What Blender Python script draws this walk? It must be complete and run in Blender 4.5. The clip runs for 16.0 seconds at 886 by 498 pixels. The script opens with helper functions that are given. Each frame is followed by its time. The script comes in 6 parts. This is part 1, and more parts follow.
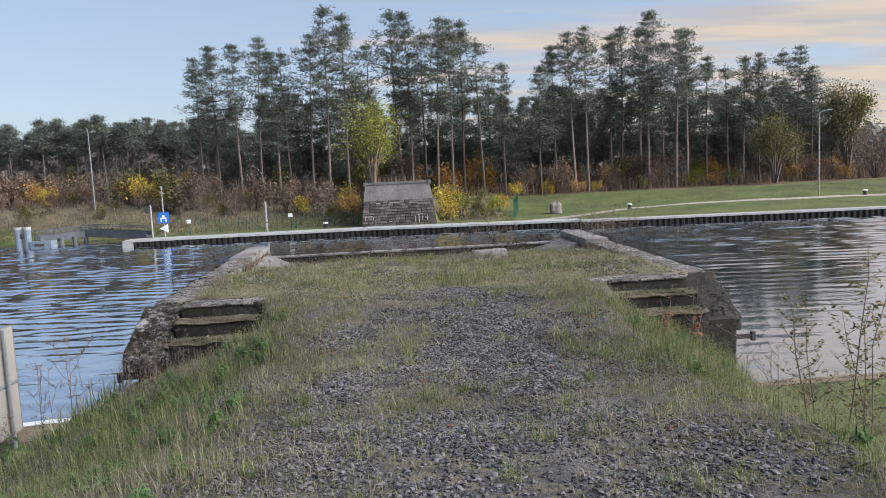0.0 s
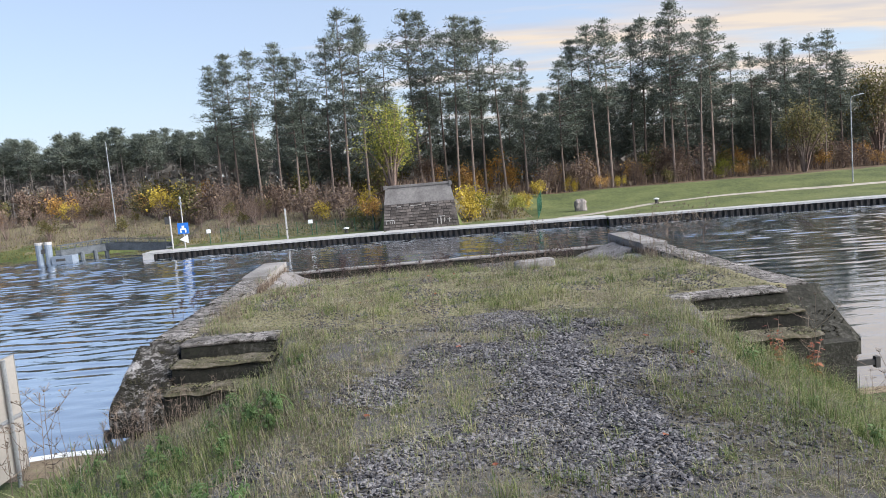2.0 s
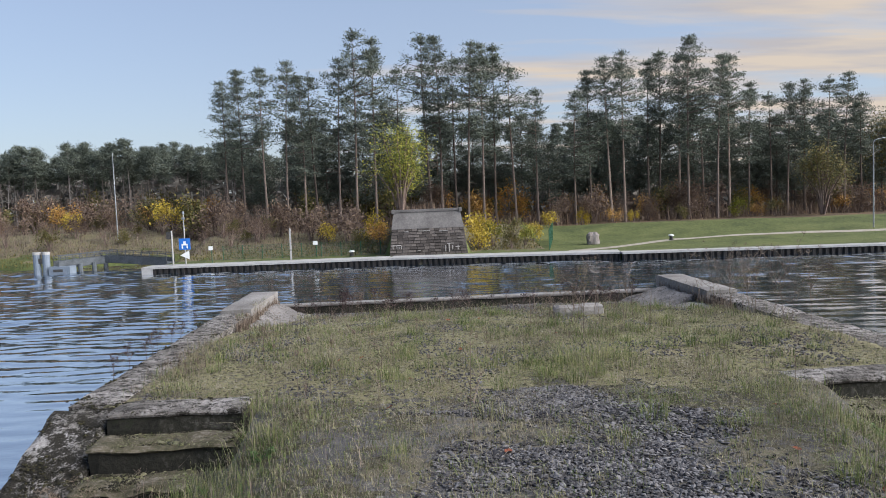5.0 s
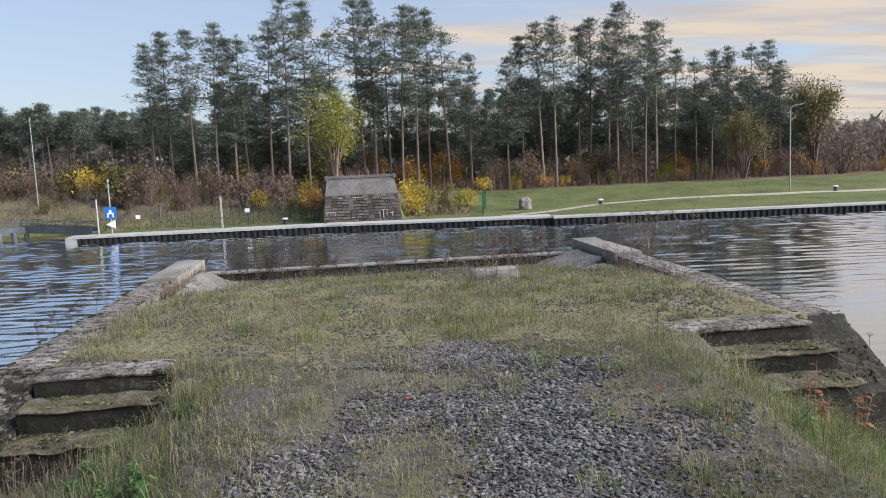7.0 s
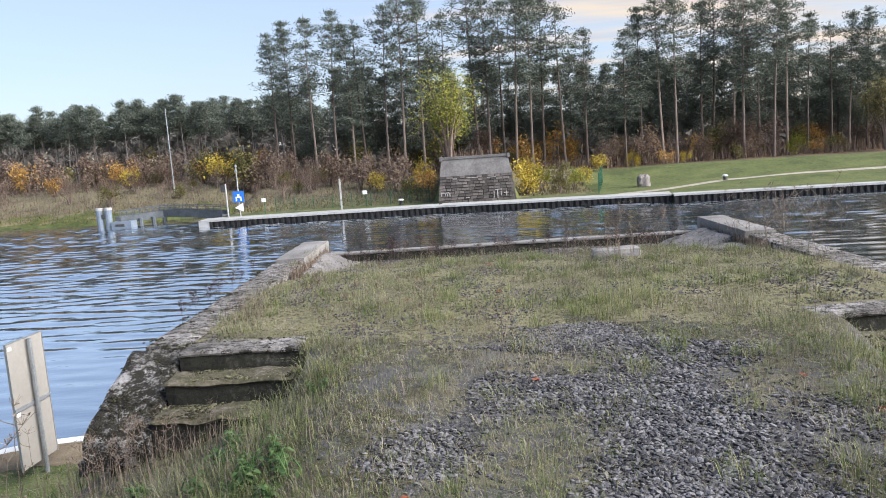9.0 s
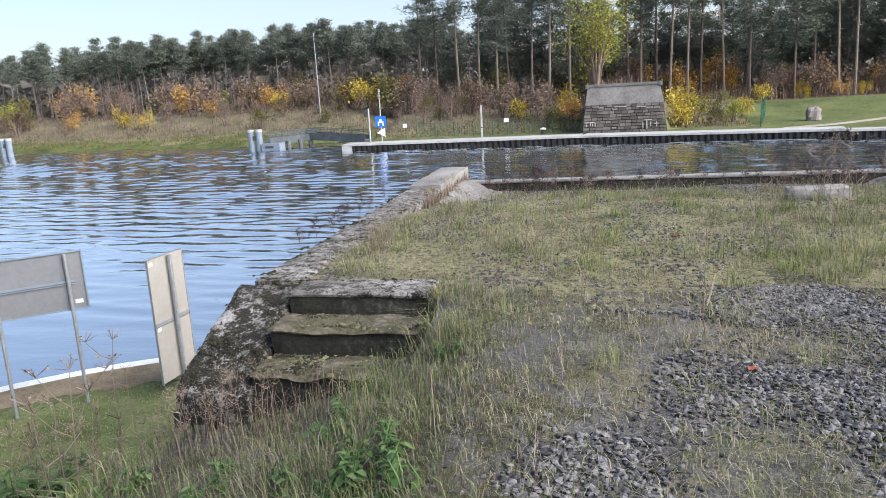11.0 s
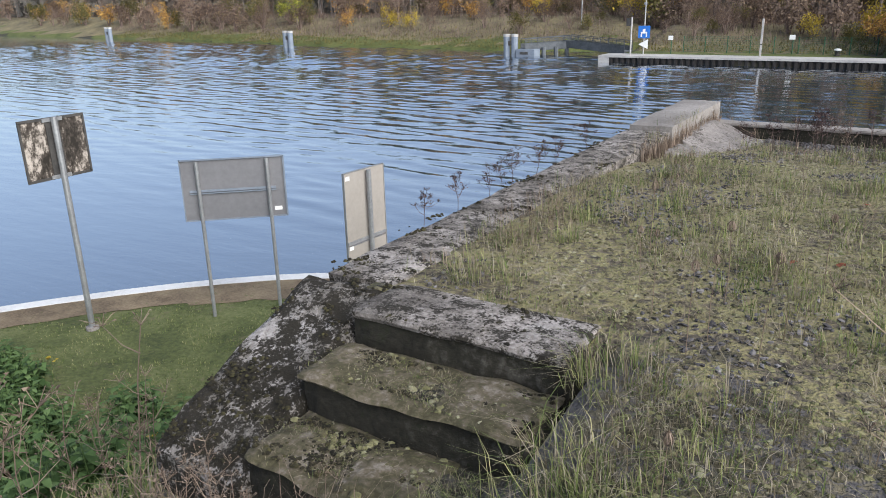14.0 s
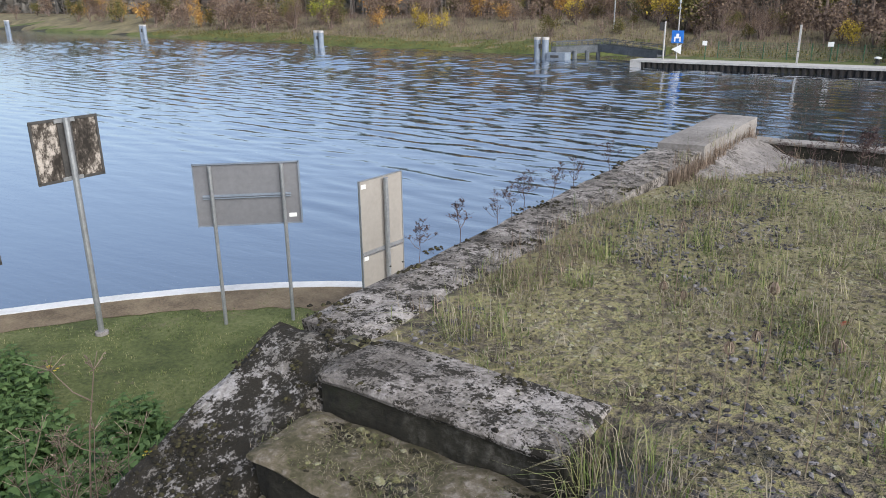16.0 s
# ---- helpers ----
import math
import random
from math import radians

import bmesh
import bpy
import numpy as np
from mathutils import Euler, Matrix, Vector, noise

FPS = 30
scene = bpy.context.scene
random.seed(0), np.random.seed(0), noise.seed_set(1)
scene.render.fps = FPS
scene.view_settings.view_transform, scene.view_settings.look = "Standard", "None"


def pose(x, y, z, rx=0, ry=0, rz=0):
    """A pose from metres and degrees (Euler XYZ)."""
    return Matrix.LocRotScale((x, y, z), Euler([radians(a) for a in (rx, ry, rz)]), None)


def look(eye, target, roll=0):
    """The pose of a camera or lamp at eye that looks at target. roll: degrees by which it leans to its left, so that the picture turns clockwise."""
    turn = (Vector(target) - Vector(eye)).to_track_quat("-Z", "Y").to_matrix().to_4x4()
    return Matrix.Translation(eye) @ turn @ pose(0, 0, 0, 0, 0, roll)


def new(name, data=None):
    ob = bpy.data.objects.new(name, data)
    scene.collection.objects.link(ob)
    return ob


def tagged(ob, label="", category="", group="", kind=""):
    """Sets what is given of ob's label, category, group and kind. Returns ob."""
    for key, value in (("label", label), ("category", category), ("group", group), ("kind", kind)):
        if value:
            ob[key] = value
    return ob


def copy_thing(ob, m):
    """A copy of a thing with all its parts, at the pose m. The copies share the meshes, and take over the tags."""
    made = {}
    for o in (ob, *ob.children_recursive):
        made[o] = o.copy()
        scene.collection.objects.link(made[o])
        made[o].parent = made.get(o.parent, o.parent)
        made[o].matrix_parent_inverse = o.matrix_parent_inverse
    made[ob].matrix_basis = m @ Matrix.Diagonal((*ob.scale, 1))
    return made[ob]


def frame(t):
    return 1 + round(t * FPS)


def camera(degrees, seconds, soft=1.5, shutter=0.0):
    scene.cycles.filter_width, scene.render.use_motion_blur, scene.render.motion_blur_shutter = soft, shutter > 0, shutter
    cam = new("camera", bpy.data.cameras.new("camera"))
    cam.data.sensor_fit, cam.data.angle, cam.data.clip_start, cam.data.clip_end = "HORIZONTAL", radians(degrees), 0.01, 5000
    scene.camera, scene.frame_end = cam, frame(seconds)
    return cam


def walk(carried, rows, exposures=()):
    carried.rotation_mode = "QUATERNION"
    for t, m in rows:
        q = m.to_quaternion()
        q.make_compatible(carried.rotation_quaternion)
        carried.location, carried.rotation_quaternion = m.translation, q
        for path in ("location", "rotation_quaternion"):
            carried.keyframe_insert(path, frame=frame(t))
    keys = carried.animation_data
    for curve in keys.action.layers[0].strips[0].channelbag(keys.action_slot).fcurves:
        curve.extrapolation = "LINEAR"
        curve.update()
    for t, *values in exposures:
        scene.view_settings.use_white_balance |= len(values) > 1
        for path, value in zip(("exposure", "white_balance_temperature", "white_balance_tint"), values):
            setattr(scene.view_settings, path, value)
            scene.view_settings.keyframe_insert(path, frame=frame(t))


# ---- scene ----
cam = camera(61.2, 16.0, soft=0.95)
PATH = [
    (0, (-0.643, -17.755, 1.637), (-0.502, -15.771, 1.425), -2.8),
    (0.5, (-0.704, -17.339, 1.62), (-0.582, -15.357, 1.38), -2.9),
    (1, (-0.768, -16.918, 1.644), (-0.641, -14.938, 1.396), -3.6),
    (1.5, (-0.781, -16.454, 1.631), (-0.672, -14.471, 1.395), -4.3),
    (2, (-0.812, -15.986, 1.67), (-0.726, -13.998, 1.463), -4.8),
    (2.5, (-0.904, -15.52, 1.685), (-0.837, -13.529, 1.499), -5.4),
    (3, (-0.979, -15.07, 1.71), (-0.961, -13.076, 1.558), -5.8),
    (3.2, (-0.987, -14.889, 1.693), (-0.987, -12.893, 1.558), -5.8),
    (5.3, (-0.966, -13.524, 1.581), (-0.877, -11.531, 1.445), -1.9),
    (5.5, (-0.939, -13.514, 1.573), (-0.839, -11.522, 1.431), -2.0),
    (6, (-0.903, -13.709, 1.587), (-0.785, -11.719, 1.426), -2.3),
    (6.5, (-0.87, -13.921, 1.628), (-0.715, -11.937, 1.431), -2.5),
    (7, (-0.78, -14.083, 1.633), (-0.539, -12.111, 1.4), -2.5),
    (7.5, (-0.641, -14.24, 1.638), (-0.364, -12.275, 1.389), -2.6),
    (8, (-0.625, -14.298, 1.642), (-0.472, -12.319, 1.396), -3.3),
    (8.5, (-0.727, -14.224, 1.648), (-0.701, -12.239, 1.402), -3.6),
    (8.7, (-0.788, -14.158, 1.645), (-0.801, -12.174, 1.391), -3.7),
    (10.8, (-1.072, -12.895, 1.484), (-1.449, -10.973, 1.081), -3.8),
    (11, (-1.123, -12.694, 1.446), (-1.554, -10.789, 1.016), -3.3),
    (11.5, (-1.175, -12.321, 1.379), (-1.747, -10.468, 0.89), -3.0),
    (12, (-1.163, -11.836, 1.294), (-1.862, -10.037, 0.769), -2.4),
    (12.5, (-1.26, -11.354, 1.259), (-2.046, -9.602, 0.698), -1.9),
    (13, (-1.358, -10.97, 1.32), (-2.22, -9.264, 0.732), -1.6),
    (13.5, (-1.353, -10.537, 1.326), (-2.302, -8.885, 0.714), -1.9),
    (14, (-1.367, -10.197, 1.361), (-2.375, -8.589, 0.729), -1.4),
    (14.5, (-1.466, -9.893, 1.344), (-2.513, -8.313, 0.708), -0.9),
    (15, (-1.53, -9.699, 1.39), (-2.606, -8.137, 0.757), -0.7),
    (15.5, (-1.53, -9.626, 1.394), (-2.608, -8.064, 0.764), -0.7),
    (16, (-1.534, -9.615, 1.392), (-2.602, -8.044, 0.764), -0.7),
]
EXPOSURES = [(0, 0.92, 6200, 9), (1, 1.22, 6200, 9), (2.5, 1.24, 6200, 9), (3.2, 1.2, 6200, 9), (5.3, 0.85, 6200, 9), (6.5, 0.95, 6250, 9), (7.5, 1.05, 6350, 9), (8.7, 1.27, 6200, 9), (11, 1.35, 6200, 9), (11.5, 1.42, 6200, 9), (12.5, 1.25, 6200, 9), (14, 0.9, 6300, 9), (15, 0.86, 6300, 9), (16, 0.86, 6300, 9)]
walk(cam, [(t, look(eye, target, roll)) for t, eye, target, roll in PATH], EXPOSURES)

# ---- light ----
SUN_EL, SUN_AZ = radians(34), radians(111)   # azimuth from +y towards +x
world = bpy.data.worlds.new("world")
scene.world = world
world.use_nodes = True
wn, wl = world.node_tree.nodes, world.node_tree.links
wn.clear()


def wnode(kind, **props):
    n = wn.new(kind)
    for k, v in props.items():
        n.inputs[k].default_value = v
    return n


def wmath(op, a, b=0.0, c=0.0):
    n = wn.new("ShaderNodeMath")
    n.operation = op
    for i, v in enumerate((a, b, c)):
        if isinstance(v, (int, float)):
            n.inputs[i].default_value = v
        else:
            wl.new(v, n.inputs[i])
    return n.outputs[0]


sky = wn.new("ShaderNodeTexSky")
sky.sky_type = "NISHITA"
sky.sun_disc = False
sky.sun_elevation, sky.sun_rotation = SUN_EL, SUN_AZ
sky.air_density, sky.dust_density, sky.ozone_density = 1.0, 0.6, 4.0
coord = wn.new("ShaderNodeTexCoord")
sep = wn.new("ShaderNodeSeparateXYZ")
wl.new(coord.outputs["Generated"], sep.inputs[0])
# clouds on a flat layer overhead, thickest towards the low sun
lift = wmath("MAXIMUM", wmath("ADD", sep.outputs[2], 0.06), 0.03)
comb = wn.new("ShaderNodeCombineXYZ")
wl.new(wmath("DIVIDE", sep.outputs[0], lift), comb.inputs[0])
wl.new(wmath("DIVIDE", sep.outputs[1], lift), comb.inputs[1])
mapping = wn.new("ShaderNodeMapping")
mapping.inputs["Rotation"].default_value = (0, 0, radians(-24))
mapping.inputs["Scale"].default_value = (0.42, 1.25, 1)
mapping.inputs["Location"].default_value = (2.7, 0.6, 0)
wl.new(comb.outputs[0], mapping.inputs[0])
cn = wnode("ShaderNodeTexNoise", Scale=1.0, Detail=7.0, Roughness=0.55, Distortion=0.4)
wl.new(mapping.outputs[0], cn.inputs["Vector"])
towards = wmath("ADD", wmath("MULTIPLY", sep.outputs[0], 0.60), wmath("MULTIPLY", sep.outputs[1], 0.10))
amount = wmath("ADD", cn.outputs[0], wmath("MULTIPLY", towards, 0.74))
ramp = wn.new("ShaderNodeMapRange")
ramp.inputs["From Min"].default_value, ramp.inputs["From Max"].default_value = 0.62, 0.80
wl.new(amount, ramp.inputs["Value"])
cloudcol = wn.new("ShaderNodeMix")
cloudcol.data_type = "RGBA"
cn2 = wnode("ShaderNodeTexNoise", Scale=2.2, Detail=5.0)
wl.new(mapping.outputs[0], cn2.inputs["Vector"])
cr = wn.new("ShaderNodeMapRange")
cr.inputs["From Min"].default_value, cr.inputs["From Max"].default_value = 0.42, 0.62
wl.new(cn2.outputs[0], cr.inputs["Value"])
wl.new(cr.outputs[0], cloudcol.inputs[0])
cloudcol.inputs[6].default_value = (4.3, 3.45, 2.6, 1)
cloudcol.inputs[7].default_value = (3.1, 2.75, 2.6, 1)
mix = wn.new("ShaderNodeMix")
mix.data_type = "RGBA"
wl.new(wmath("MULTIPLY", ramp.outputs[0], 0.85), mix.inputs[0])
haze = wn.new("ShaderNodeMix")
haze.data_type = "RGBA"
hz = wn.new("ShaderNodeMapRange")
hz.inputs["From Min"].default_value, hz.inputs["From Max"].default_value = 0.90, 0.0
hz.inputs["To Max"].default_value = 0.72
wl.new(sep.outputs[2], hz.inputs["Value"])
wl.new(hz.outputs[0], haze.inputs[0])
wl.new(sky.outputs[0], haze.inputs[6])
haze.inputs[7].default_value = (2.8, 2.8, 3.05, 1)
wl.new(haze.outputs[2], mix.inputs[6])
wl.new(cloudcol.outputs[2], mix.inputs[7])
bg = wnode("ShaderNodeBackground", Strength=0.10)
wl.new(mix.outputs[2], bg.inputs[0])
wout = wn.new("ShaderNodeOutputWorld")
wl.new(bg.outputs[0], wout.inputs[0])

sun = new("sun", bpy.data.lights.new("sun", "SUN"))
sun.data.energy, sun.data.angle, sun.data.color = 4.0, radians(60), (1.0, 0.97, 0.945)
sun.matrix_world = look((0, 0, 50), (-50 * math.sin(SUN_AZ), -50 * math.cos(SUN_AZ), 50 - 50 * math.tan(SUN_EL)))


# ---- materials ----
def material(name, stops, scale=1.0, fine=14.0, rough=0.9, bump=0.3, dist=0.02, metal=0.0, rand="", spread=0.0, mixfine=0.45,
             spots=None, spot_scale=3.0, spot_level=0.56, stretch=None, spec=0.3):
    """Colour from two scales of noise over stops [(place, (r, g, b)), ...]; spots: a second colour in patches;
    rand: 'island' or 'object' shifts the ramp per piece by spread."""
    m = bpy.data.materials.new(name)
    m.use_nodes = True
    nt = m.node_tree
    n, l = nt.nodes, nt.links
    bsdf = n["Principled BSDF"]
    bsdf.inputs["Roughness"].default_value, bsdf.inputs["Metallic"].default_value = rough, metal
    bsdf.inputs["Specular IOR Level"].default_value = spec
    tc = n.new("ShaderNodeTexCoord")
    mp = n.new("ShaderNodeMapping")
    if stretch:
        mp.inputs["Scale"].default_value = stretch
    l.new(tc.outputs["Object"], mp.inputs[0])

    def tex(s, d=6.0, r=0.6):
        t = n.new("ShaderNodeTexNoise")
        t.inputs["Scale"].default_value, t.inputs["Detail"].default_value, t.inputs["Roughness"].default_value = s, d, r
        l.new(mp.outputs[0], t.inputs["Vector"])
        return t

    def math2(op, a, b):
        q = n.new("ShaderNodeMath")
        q.operation = op
        for i, v in enumerate((a, b)):
            if isinstance(v, (int, float)):
                q.inputs[i].default_value = v
            else:
                l.new(v, q.inputs[i])
        return q.outputs[0]

    big, small = tex(scale), tex(fine, 4.0, 0.7)
    val = math2("ADD", math2("MULTIPLY", big.outputs[0], 1 - mixfine), math2("MULTIPLY", small.outputs[0], mixfine))
    val = math2("ADD", math2("MULTIPLY", math2("SUBTRACT", val, 0.5), 2.4), 0.5)
    if rand:
        if rand == "island":
            r = n.new("ShaderNodeNewGeometry").outputs["Random Per Island"]
        else:
            r = n.new("ShaderNodeObjectInfo").outputs["Random"]
        val = math2("ADD", val, math2("MULTIPLY", math2("SUBTRACT", r, 0.5), spread))
    cr_ = n.new("ShaderNodeValToRGB")
    e = cr_.color_ramp.elements
    while len(e) < len(stops):
        e.new(0.5)
    for el, (p, c) in zip(e, stops):
        el.position, el.color = p, (*c, 1)
    l.new(val, cr_.inputs[0])
    col = cr_.outputs[0]
    if spots:
        sp = tex(spot_scale, 8.0, 0.68)
        mr = n.new("ShaderNodeMapRange")
        mr.inputs["From Min"].default_value, mr.inputs["From Max"].default_value = spot_level, spot_level + 0.035
        sp2 = tex(spot_scale * 6.5, 6.0, 0.8)
        l.new(math2("ADD", math2("MULTIPLY", sp.outputs[0], 0.5), math2("MULTIPLY", sp2.outputs[0], 0.5)), mr.inputs["Value"])
        mx = n.new("ShaderNodeMix")
        mx.data_type = "RGBA"
        l.new(mr.outputs[0], mx.inputs[0])
        l.new(col, mx.inputs[6])
        mx.inputs[7].default_value = (*spots, 1)
        col = mx.outputs[2]
    l.new(col, bsdf.inputs["Base Color"])
    if bump:
        b = n.new("ShaderNodeBump")
        b.inputs["Strength"].default_value, b.inputs["Distance"].default_value = bump, dist
        l.new(small.outputs[0], b.inputs["Height"])
        l.new(b.outputs[0], bsdf.inputs["Normal"])
    return m


def leaf_material(name, stops, rand="island", spread=1.0, trans=0.25, rough=0.7):
    m = material(name, stops, 0.6, 5.0, rough, 0, rand=rand, spread=spread, spec=0.2)
    bs = m.node_tree.nodes["Principled BSDF"]
    bs.inputs["Transmission Weight"].default_value = 0.0
    bs.inputs["Subsurface Weight"].default_value = 0.0
    n, l = m.node_tree.nodes, m.node_tree.links
    tr = n.new("ShaderNodeBsdfTranslucent")
    mx = n.new("ShaderNodeMixShader")
    mx.inputs[0].default_value = trans
    l.new(bs.inputs["Base Color"].links[0].from_socket, tr.inputs[0])
    out = n["Material Output"]
    l.new(bs.outputs[0], mx.inputs[1])
    l.new(tr.outputs[0], mx.inputs[2])
    l.new(mx.outputs[0], out.inputs[0])
    return m


M = {}
M["concrete"] = material("concrete_mossy", [(0.15, (0.06, 0.053, 0.047)), (0.45, (0.165, 0.148, 0.134)), (0.8, (0.38, 0.35, 0.33))], 2.2, 38, 0.95, 1.0, 0.015,
                         spots=(0.022, 0.019, 0.014), spot_scale=11.0, spot_level=0.495)
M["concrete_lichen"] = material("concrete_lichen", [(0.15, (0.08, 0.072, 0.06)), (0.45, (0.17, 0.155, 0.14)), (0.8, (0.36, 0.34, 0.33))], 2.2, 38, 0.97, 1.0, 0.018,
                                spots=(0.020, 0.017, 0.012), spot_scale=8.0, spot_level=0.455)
# Stain and moss, plus the shade of upright faces, all in one dark colour.
M["concrete_dark"] = material("concrete_stained_shaded", [(0.2, (0.010, 0.009, 0.007)), (0.55, (0.028, 0.026, 0.019)), (0.9, (0.10, 0.092, 0.08))], 1.2, 22, 0.95, 0.8, 0.015,
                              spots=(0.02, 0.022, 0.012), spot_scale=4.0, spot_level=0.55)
M["concrete_pale"] = material("concrete_weathered", [(0.15, (0.12, 0.108, 0.098)), (0.5, (0.205, 0.19, 0.176)), (0.85, (0.30, 0.28, 0.265))], 1.3, 30, 0.93, 0.5, 0.006,
                              spots=(0.12, 0.11, 0.09), spot_scale=5.0, spot_level=0.60)
M["moss_concrete"] = material("mossy_tread", [(0.15, (0.03, 0.026, 0.016)), (0.42, (0.062, 0.056, 0.03)), (0.62, (0.11, 0.092, 0.065)), (0.9, (0.24, 0.215, 0.19))], 5.5, 28, 0.97, 0.9, 0.012)
M["rubble"] = material("broken_concrete", [(0.15, (0.09, 0.08, 0.075)), (0.5, (0.18, 0.165, 0.155)), (0.85, (0.27, 0.25, 0.24))], 2.5, 22, 0.95, 0.8, 0.015, spots=(0.07, 0.062, 0.055), spot_scale=5.0, spot_level=0.52)
M["gravel_bed"] = material("gravel_bed", [(0.2, (0.045, 0.043, 0.044)), (0.5, (0.10, 0.094, 0.092)), (0.8, (0.21, 0.195, 0.18))], 1.0, 40, 0.95, 1.0, 0.03,
                           spots=(0.155, 0.135, 0.095), spot_scale=1.3, spot_level=0.50)
# tones lowered so the gaps hold some shade between the turf blades
M["moss_ground"] = material("mossy_dry_ground", [(0.2, (0.05, 0.043, 0.035)), (0.38, (0.12, 0.102, 0.072)), (0.52, (0.20, 0.182, 0.085)), (0.66, (0.18, 0.155, 0.105)), (0.9, (0.36, 0.33, 0.22))], 1.6, 13, 0.98, 1.0, 0.06, mixfine=0.6,
                            spots=(0.20, 0.19, 0.09), spot_scale=1.5, spot_level=0.54)
M["moss"] = material("cushion_moss", [(0.05, (0.05, 0.045, 0.03)), (0.35, (0.10, 0.09, 0.05)), (0.55, (0.155, 0.15, 0.07)), (0.75, (0.20, 0.192, 0.10)), (0.95, (0.26, 0.25, 0.17))], 1.2, 40, 0.98, 1.0, 0.02, rand="island", spread=0.9)
M["dark_moss"] = material("dark_moss", [(0.1, (0.010, 0.009, 0.006)), (0.6, (0.022, 0.019, 0.011)), (0.95, (0.05, 0.046, 0.02))], 4, 60, 0.98, 0.6, 0.006, rand="island", spread=0.8)
# darkened likewise: part of the shade among the grass is in the colour
M["rough_grass"] = material("rough_grass", [(0.2, (0.032, 0.029, 0.02)), (0.5, (0.08, 0.073, 0.045)), (0.85, (0.17, 0.148, 0.10))], 1.3, 26, 0.98, 1.0, 0.05, spots=(0.105, 0.098, 0.096), spot_scale=1.2, spot_level=0.49)
M["lawn"] = material("mown_lawn", [(0.2, (0.045, 0.056, 0.020)), (0.5, (0.088, 0.105, 0.036)), (0.85, (0.16, 0.168, 0.072))], 0.8, 11, 0.98, 1.0, 0.06,
                     spots=(0.13, 0.115, 0.065), spot_scale=1.1, spot_level=0.56)
M["soil"] = material("bare_soil", [(0.2, (0.10, 0.075, 0.05)), (0.5, (0.17, 0.13, 0.085)), (0.85, (0.25, 0.20, 0.13))], 1.5, 20, 0.98, 0.8, 0.03,
                     spots=(0.10, 0.11, 0.04), spot_scale=2.0, spot_level=0.58)
M["bed"] = material("canal_bed", [(0.2, (0.02, 0.02, 0.015)), (0.8, (0.05, 0.045, 0.03))], 0.5, 5, 0.95, 0)
M["far_grass"] = material("far_bank_grass", [(0.2, (0.045, 0.058, 0.018)), (0.5, (0.085, 0.10, 0.03)), (0.85, (0.135, 0.138, 0.05))], 0.22, 2.4, 0.98, 0.6, 0.1)
M["brush_ground"] = material("brushy_bank", [(0.2, (0.07, 0.057, 0.036)), (0.45, (0.14, 0.118, 0.07)), (0.62, (0.16, 0.14, 0.075)), (0.85, (0.24, 0.185, 0.115))], 0.25, 2.2, 0.98, 0.8, 0.15)
M["forest_floor"] = material("forest_floor", [(0.2, (0.05, 0.036, 0.022)), (0.6, (0.115, 0.075, 0.042)), (0.9, (0.18, 0.115, 0.06))], 0.3, 2.0, 0.98, 0.5, 0.1)
M["quay_paving"] = material("quay_paving", [(0.2, (0.27, 0.26, 0.25)), (0.5, (0.35, 0.34, 0.325)), (0.85, (0.42, 0.405, 0.39))], 0.6, 6.0, 0.9, 0.2, 0.01)
M["path"] = material("sandy_path", [(0.2, (0.24, 0.21, 0.165)), (0.8, (0.38, 0.34, 0.28))], 0.5, 5.0, 0.95, 0.3, 0.02)
M["kerb_white"] = material("kerb_concrete", [(0.2, (0.50, 0.50, 0.49)), (0.5, (0.60, 0.60, 0.59)), (0.85, (0.68, 0.68, 0.67))], 0.8, 12.0, 0.85, 0.2, 0.006)
M["pile_steel"] = material("sheet_pile_steel", [(0.2, (0.012, 0.011, 0.011)), (0.6, (0.030, 0.026, 0.024)), (0.9, (0.07, 0.05, 0.04))], 0.8, 9.0, 0.7, 0.3, 0.01)
M["bark"] = material("pine_bark", [(0.1, (0.065, 0.05, 0.041)), (0.5, (0.14, 0.108, 0.09)), (0.9, (0.24, 0.185, 0.152))], 0.5, 7.0, 0.95, 0.6, 0.03, rand="object", spread=0.7, stretch=(1, 1, 0.25))
M["bark_grey"] = material("grey_bark", [(0.1, (0.09, 0.075, 0.065)), (0.5, (0.17, 0.145, 0.13)), (0.9, (0.30, 0.27, 0.25))], 0.5, 7.0, 0.95, 0.6, 0.03, rand="object", spread=0.6, stretch=(1, 1, 0.25))
M["needles"] = leaf_material("pine_needles", [(0.0, (0.070, 0.084, 0.068)), (0.5, (0.118, 0.135, 0.106)), (1.0, (0.17, 0.185, 0.14))], "island", 0.9, 0.2)
# tones raised so the colour holds the skylit haze among the trunks
M["thicket"] = leaf_material("hazed_thicket", [(0.0, (0.12, 0.115, 0.105)), (0.5, (0.17, 0.16, 0.14)), (1.0, (0.23, 0.205, 0.175))])
M["leaf_yellow"] = leaf_material("yellow_leaves", [(0.0, (0.26, 0.19, 0.03)), (0.5, (0.42, 0.31, 0.04)), (1.0, (0.55, 0.43, 0.08))])
M["leaf_lime"] = leaf_material("lime_leaves", [(0.0, (0.10, 0.12, 0.025)), (0.5, (0.21, 0.22, 0.035)), (1.0, (0.36, 0.33, 0.06))])
M["leaf_orange"] = leaf_material("orange_leaves", [(0.0, (0.22, 0.11, 0.04)), (0.5, (0.38, 0.21, 0.06)), (1.0, (0.52, 0.34, 0.09))])
M["leaf_brown"] = leaf_material("brown_leaves", [(0.0, (0.11, 0.075, 0.06)), (0.5, (0.185, 0.135, 0.105)), (1.0, (0.28, 0.20, 0.135))])
